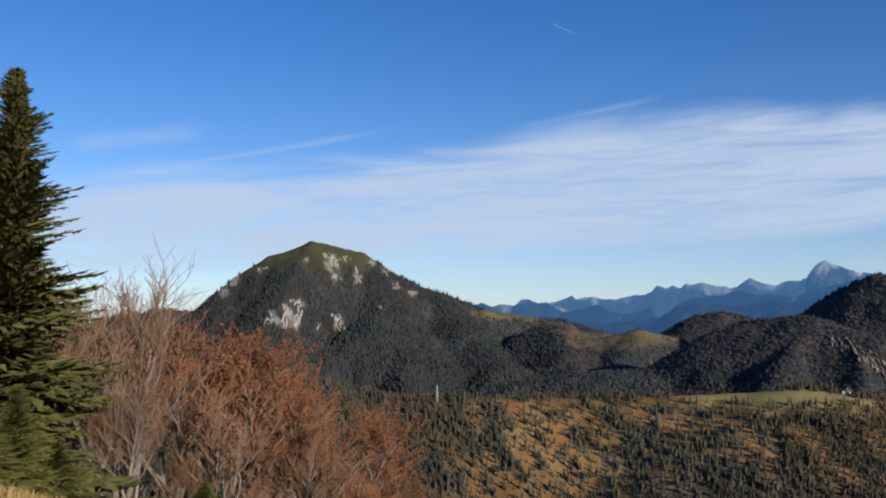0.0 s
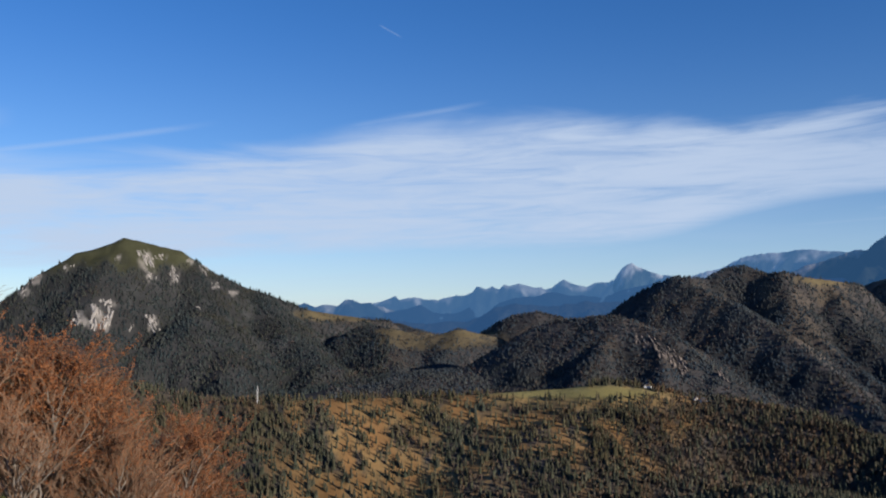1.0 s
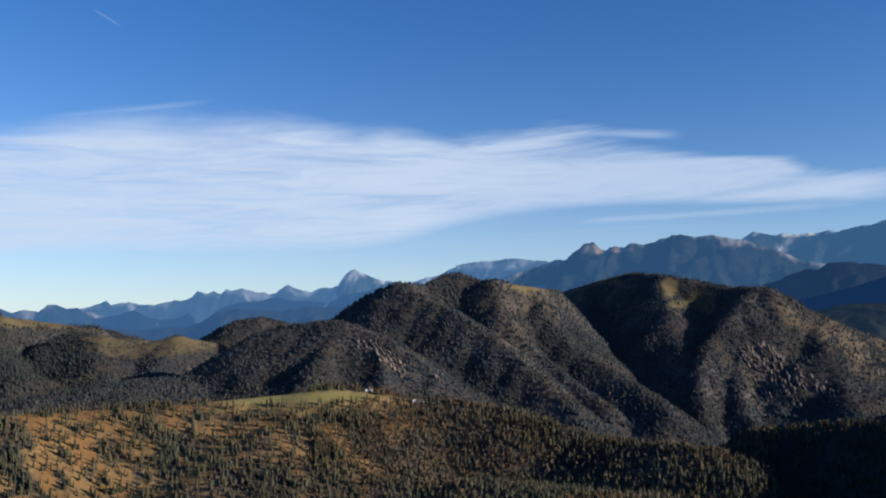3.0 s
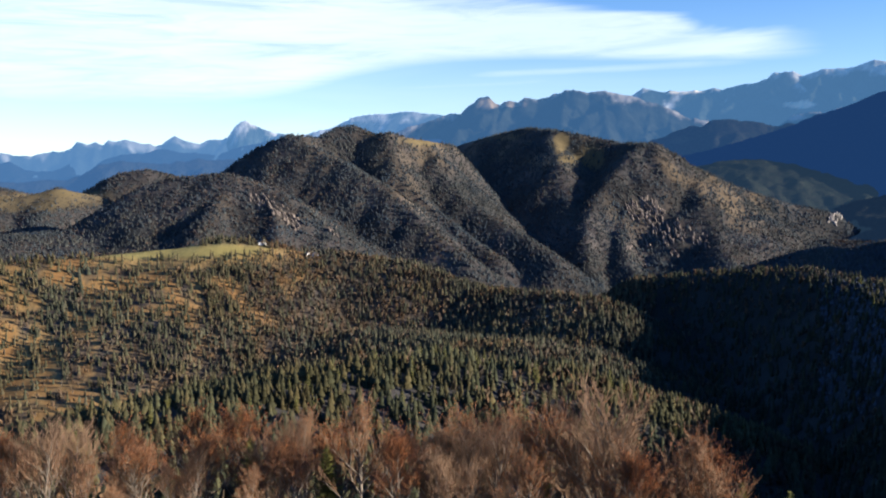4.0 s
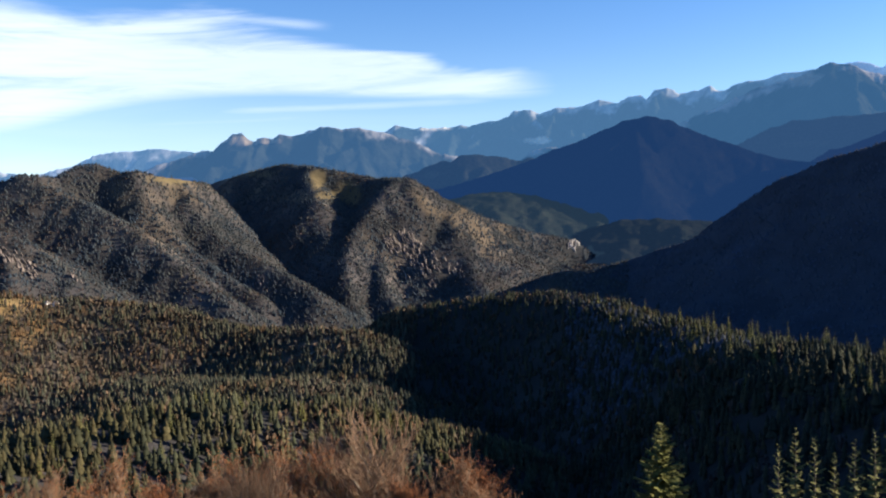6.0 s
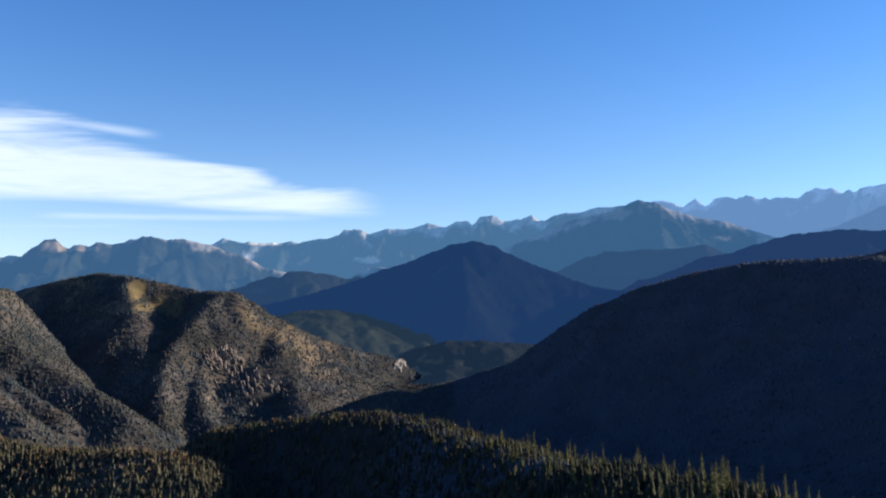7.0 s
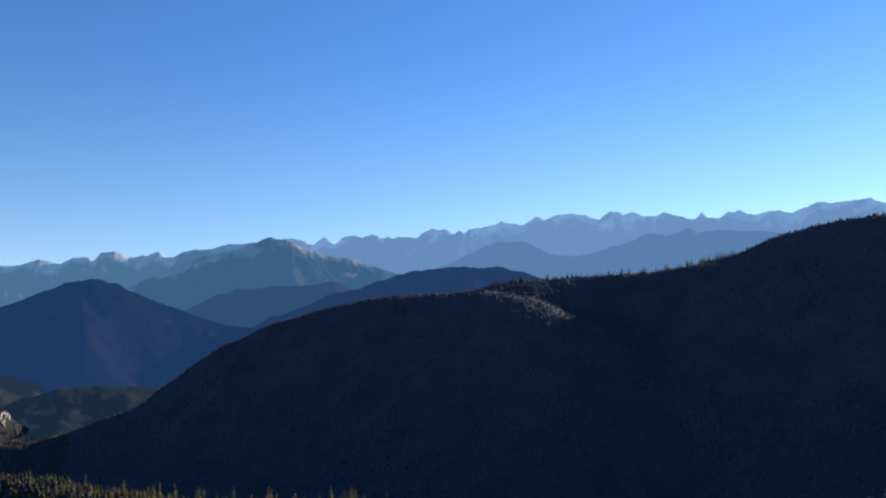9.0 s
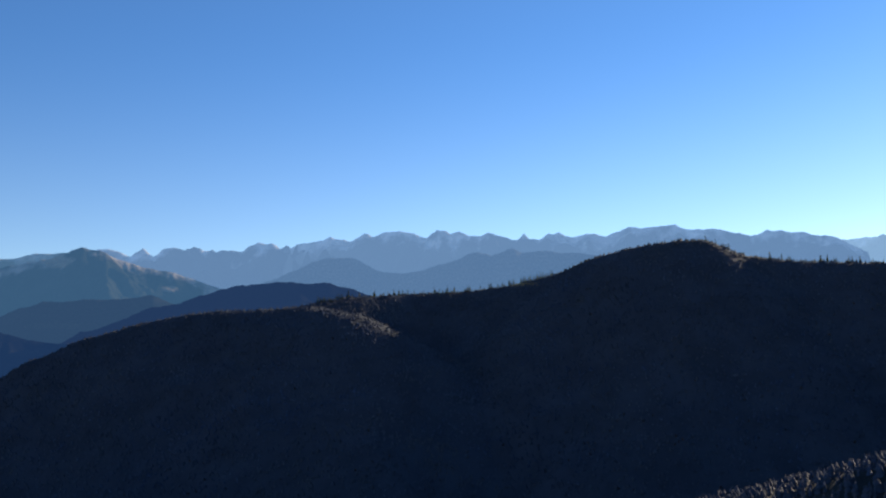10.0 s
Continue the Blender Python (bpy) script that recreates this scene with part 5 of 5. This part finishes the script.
def hut(a, d, w, dep, h, turn, label):
    ob = thing("alpine_hut", on_ground(a, d, .3), label, "hut", "huts on the pasture")
    ob.rotation_euler[2] = radians(turn)
    part("wall", box("wall", (w, dep, h), white_mat), ob).location = (0, 0, h / 2)
    part("gable_wall", box("gable_wall", (w * .5, dep * .98, h * .5), timber_mat), ob).location = (0, 0, h * 1.1)
    part("roof", gable("roof", w, dep, w * .34, .6, roof_mat), ob).location = (0, 0, h + .05)
    for k in (-1, 1):
        window = part("window", box("window", (1.1, .14, 1.2), timber_mat, .02), ob)
        window.location = (k * w * .27, -dep / 2 - .02, h * .55)
        part("pane", box("pane", (.9, .06, 1.0), glass_mat, .02), window).location = (0, -.06, 0)
    door = part("door", box("door", (1.0, .12, 2.0), timber_mat, .02), ob)
    door.location = (0, -dep / 2 - .02, 1.2)
    part("door_handle", box("door_handle", (.16, .08, .05), glass_mat, .01), door).location = (.36, -.09, -.05)
    chimney = part("chimney", box("chimney", (.7, .7, 1.6), white_mat), ob)
    chimney.location = (w * .15, 0, h + w * .3)
    part("chimney_cap", box("chimney_cap", (.9, .9, .12), roof_mat, .02), chimney).location = (0, 0, .84)


hut(24.6, 1392, 11, 8, 3.2, -20, "white-walled alpine hut with a pitched roof on green pasture")
hut(28.0, 1375, 9, 7, 3.0, 25, "pale alpine hut at the edge of the pasture")
hut(27.5, 1380, 6, 5, 2.6, 5, "small pale shed beside an alpine hut")


def mast(a, d, h):
    ob = thing("radio_mast", on_ground(a, d, .5), "slim white lattice mast above the forest edge", "mast")
    V, F = [], []
    for k in range(3):
        c = Vector((1.0 * math.cos(k * 2.094), 1.0 * math.sin(k * 2.094), 0))
        tube(V, F, [c, c * .55 + Vector((0, 0, h))], .2, .16, 6)
    part("leg_frame", mesh_of("leg_frame", V, F, white_mat), ob)
    for j in range(6):
        V, F = [], []
        z0, z1 = h * j / 6, h * (j + 1) / 6
        for k in range(3):
            c0, c1 = (Vector((1.0 * math.cos(q * 2.094), 1.0 * math.sin(q * 2.094), 0)) for q in (k, k + 1))
            tube(V, F, [c0 * (1 - .45 * z0 / h) + Vector((0, 0, z0)), c1 * (1 - .45 * z1 / h) + Vector((0, 0, z1))], .12, .12, 4)
        part("brace", mesh_of("brace", V, F, white_mat), ob)
    part("antenna", mesh_of("antenna", *[list(x) for x in (lambda q: (tube(q[0], q[1], [Vector((0, 0, h - .5)), Vector((0, 0, h + 5))], .3, .15, 6), q)[1])(([], []))], white_mat), ob)


mast(-.38, 1425, 24)

# ---------------------------------------------------------------- grass on the hilltop
def grass():
    x, y, g = scatter(16000, -40, -16, 6, 44, 700)
    z = height(x, y)
    n = len(x)
    h, a, b = g.uniform(.12, .42, n), g.uniform(0, 6.28, n), g.uniform(-.5, .5, (2, n))
    w = .02 + .02 * g.random(n)
    V = np.stack([np.stack([x - w * np.cos(a), y - w * np.sin(a), z - .03], 1), np.stack([x + w * np.cos(a), y + w * np.sin(a), z - .03], 1), np.stack([x + b[0] * h, y + b[1] * h, z + h], 1)], 1)
    me = mesh_of("dry_grass", V.reshape(-1, 3), np.arange(3 * n).reshape(-1, 3), grass_mat)
    tagged(new("dry_grass", me), "dry golden autumn grass on the hilltop", "grass", kind="stuff")


grass()


def undergrowth():
    """Brown brush and dead bracken under the beeches: fans of thin stalks."""
    g = np.random.default_rng(78)
    n, k = 9000, 9
    a, d = np.radians(g.uniform(-25, 72, n)), np.sqrt(g.uniform(30 ** 2, 135 ** 2, n))
    ok = (np.degrees(a) > -22.5) | (d > 34)
    ok &= (np.degrees(a) > -15) | (d > 24)
    x, y = (d * np.sin(a))[ok], (d * np.cos(a))[ok]
    n = len(x)
    z = height(x, y)
    x, y, z = (np.repeat(q, k) for q in (x, y, z))
    t, lean, h = g.uniform(0, 6.283, n * k), g.uniform(.2, 1.0, n * k), g.uniform(.35, 1.3, n * k)
    w = .05
    V = np.stack([np.stack([x - w * np.sin(t), y + w * np.cos(t), z - .1], 1), np.stack([x + w * np.sin(t), y - w * np.cos(t), z - .1], 1), np.stack([x + np.cos(t) * lean * h, y + np.sin(t) * lean * h, z + h], 1)], 1)
    me = mesh_of("undergrowth", V.reshape(-1, 3), np.arange(3 * n * k).reshape(-1, 3), twig_mat)
    tagged(new("undergrowth", me), "brown brush and dead bracken under the beeches", "undergrowth", kind="stuff")


undergrowth()


# ---------------------------------------------------------------- forest track and felled logs
def track():
    left, right = [], []
    for k in range(15):
        p = at(42.6 + k * .26, -9.75 + .25 * math.sin(k * .5), 500, 1500)
        z = p.z + .5
        left.append((p.x, p.y, z)), right.append((p.x + 2.2, p.y + 3.2, z + .9))
    v = [q for pair in zip(left, right) for q in pair]
    f = [(2 * k, 2 * k + 1, 2 * k + 3, 2 * k + 2) for k in range(14)]
    tagged(new("forest_track", mesh_of("forest_track", v, f, material("pale_gravel", ((.40, .36, .30), (.28, .25, .2)), .6, .9, .3, 6.0))), "pale gravel forest track on the lower slope", "track", kind="structure")


def log(a, e, length, turn):
    p = at(a, e, 90, 900)
    ob = thing("felled_log", p + Vector((0, 0, .25)), "pale felled log lying in a shaded clearing", "log", "felled logs")
    d = Vector((math.cos(radians(turn)), math.sin(radians(turn)), .05)) * length
    V, F = [], []
    tube(V, F, [-d / 2, Vector((0, 0, .06)), d / 2], .34, .24, 9)
    part("stem", mesh_of("stem", V, F, pale_wood), ob)
    for s_ in (-1, 1):
        bm = bmesh.new()
        bmesh.ops.create_cone(bm, cap_ends=True, segments=10, radius1=.3 + .05 * -s_, radius2=.28 + .05 * -s_, depth=.06)
        bm.transform(Matrix.Translation(d / 2 * s_) @ d.to_track_quat("Z", "Y").to_matrix().to_4x4())
        me = bpy.data.meshes.new("cut_end")
        bm.to_mesh(me)
        bm.free()
        me.materials.append(pale_wood)
        part("cut_end", me, ob)


pale_wood = material("stripped_wood", ((.50, .42, .32), (.36, .29, .21)), 1.2, .8, .3, 12.0)
track()
for a, e, ln, t in ((82.3, -12.55, 9, 20), (83.0, -12.45, 6, 5), (82.9, -11.3, 5, 10), (81.6, -12.75, 5, 30)):
    log(a, e, ln, t)
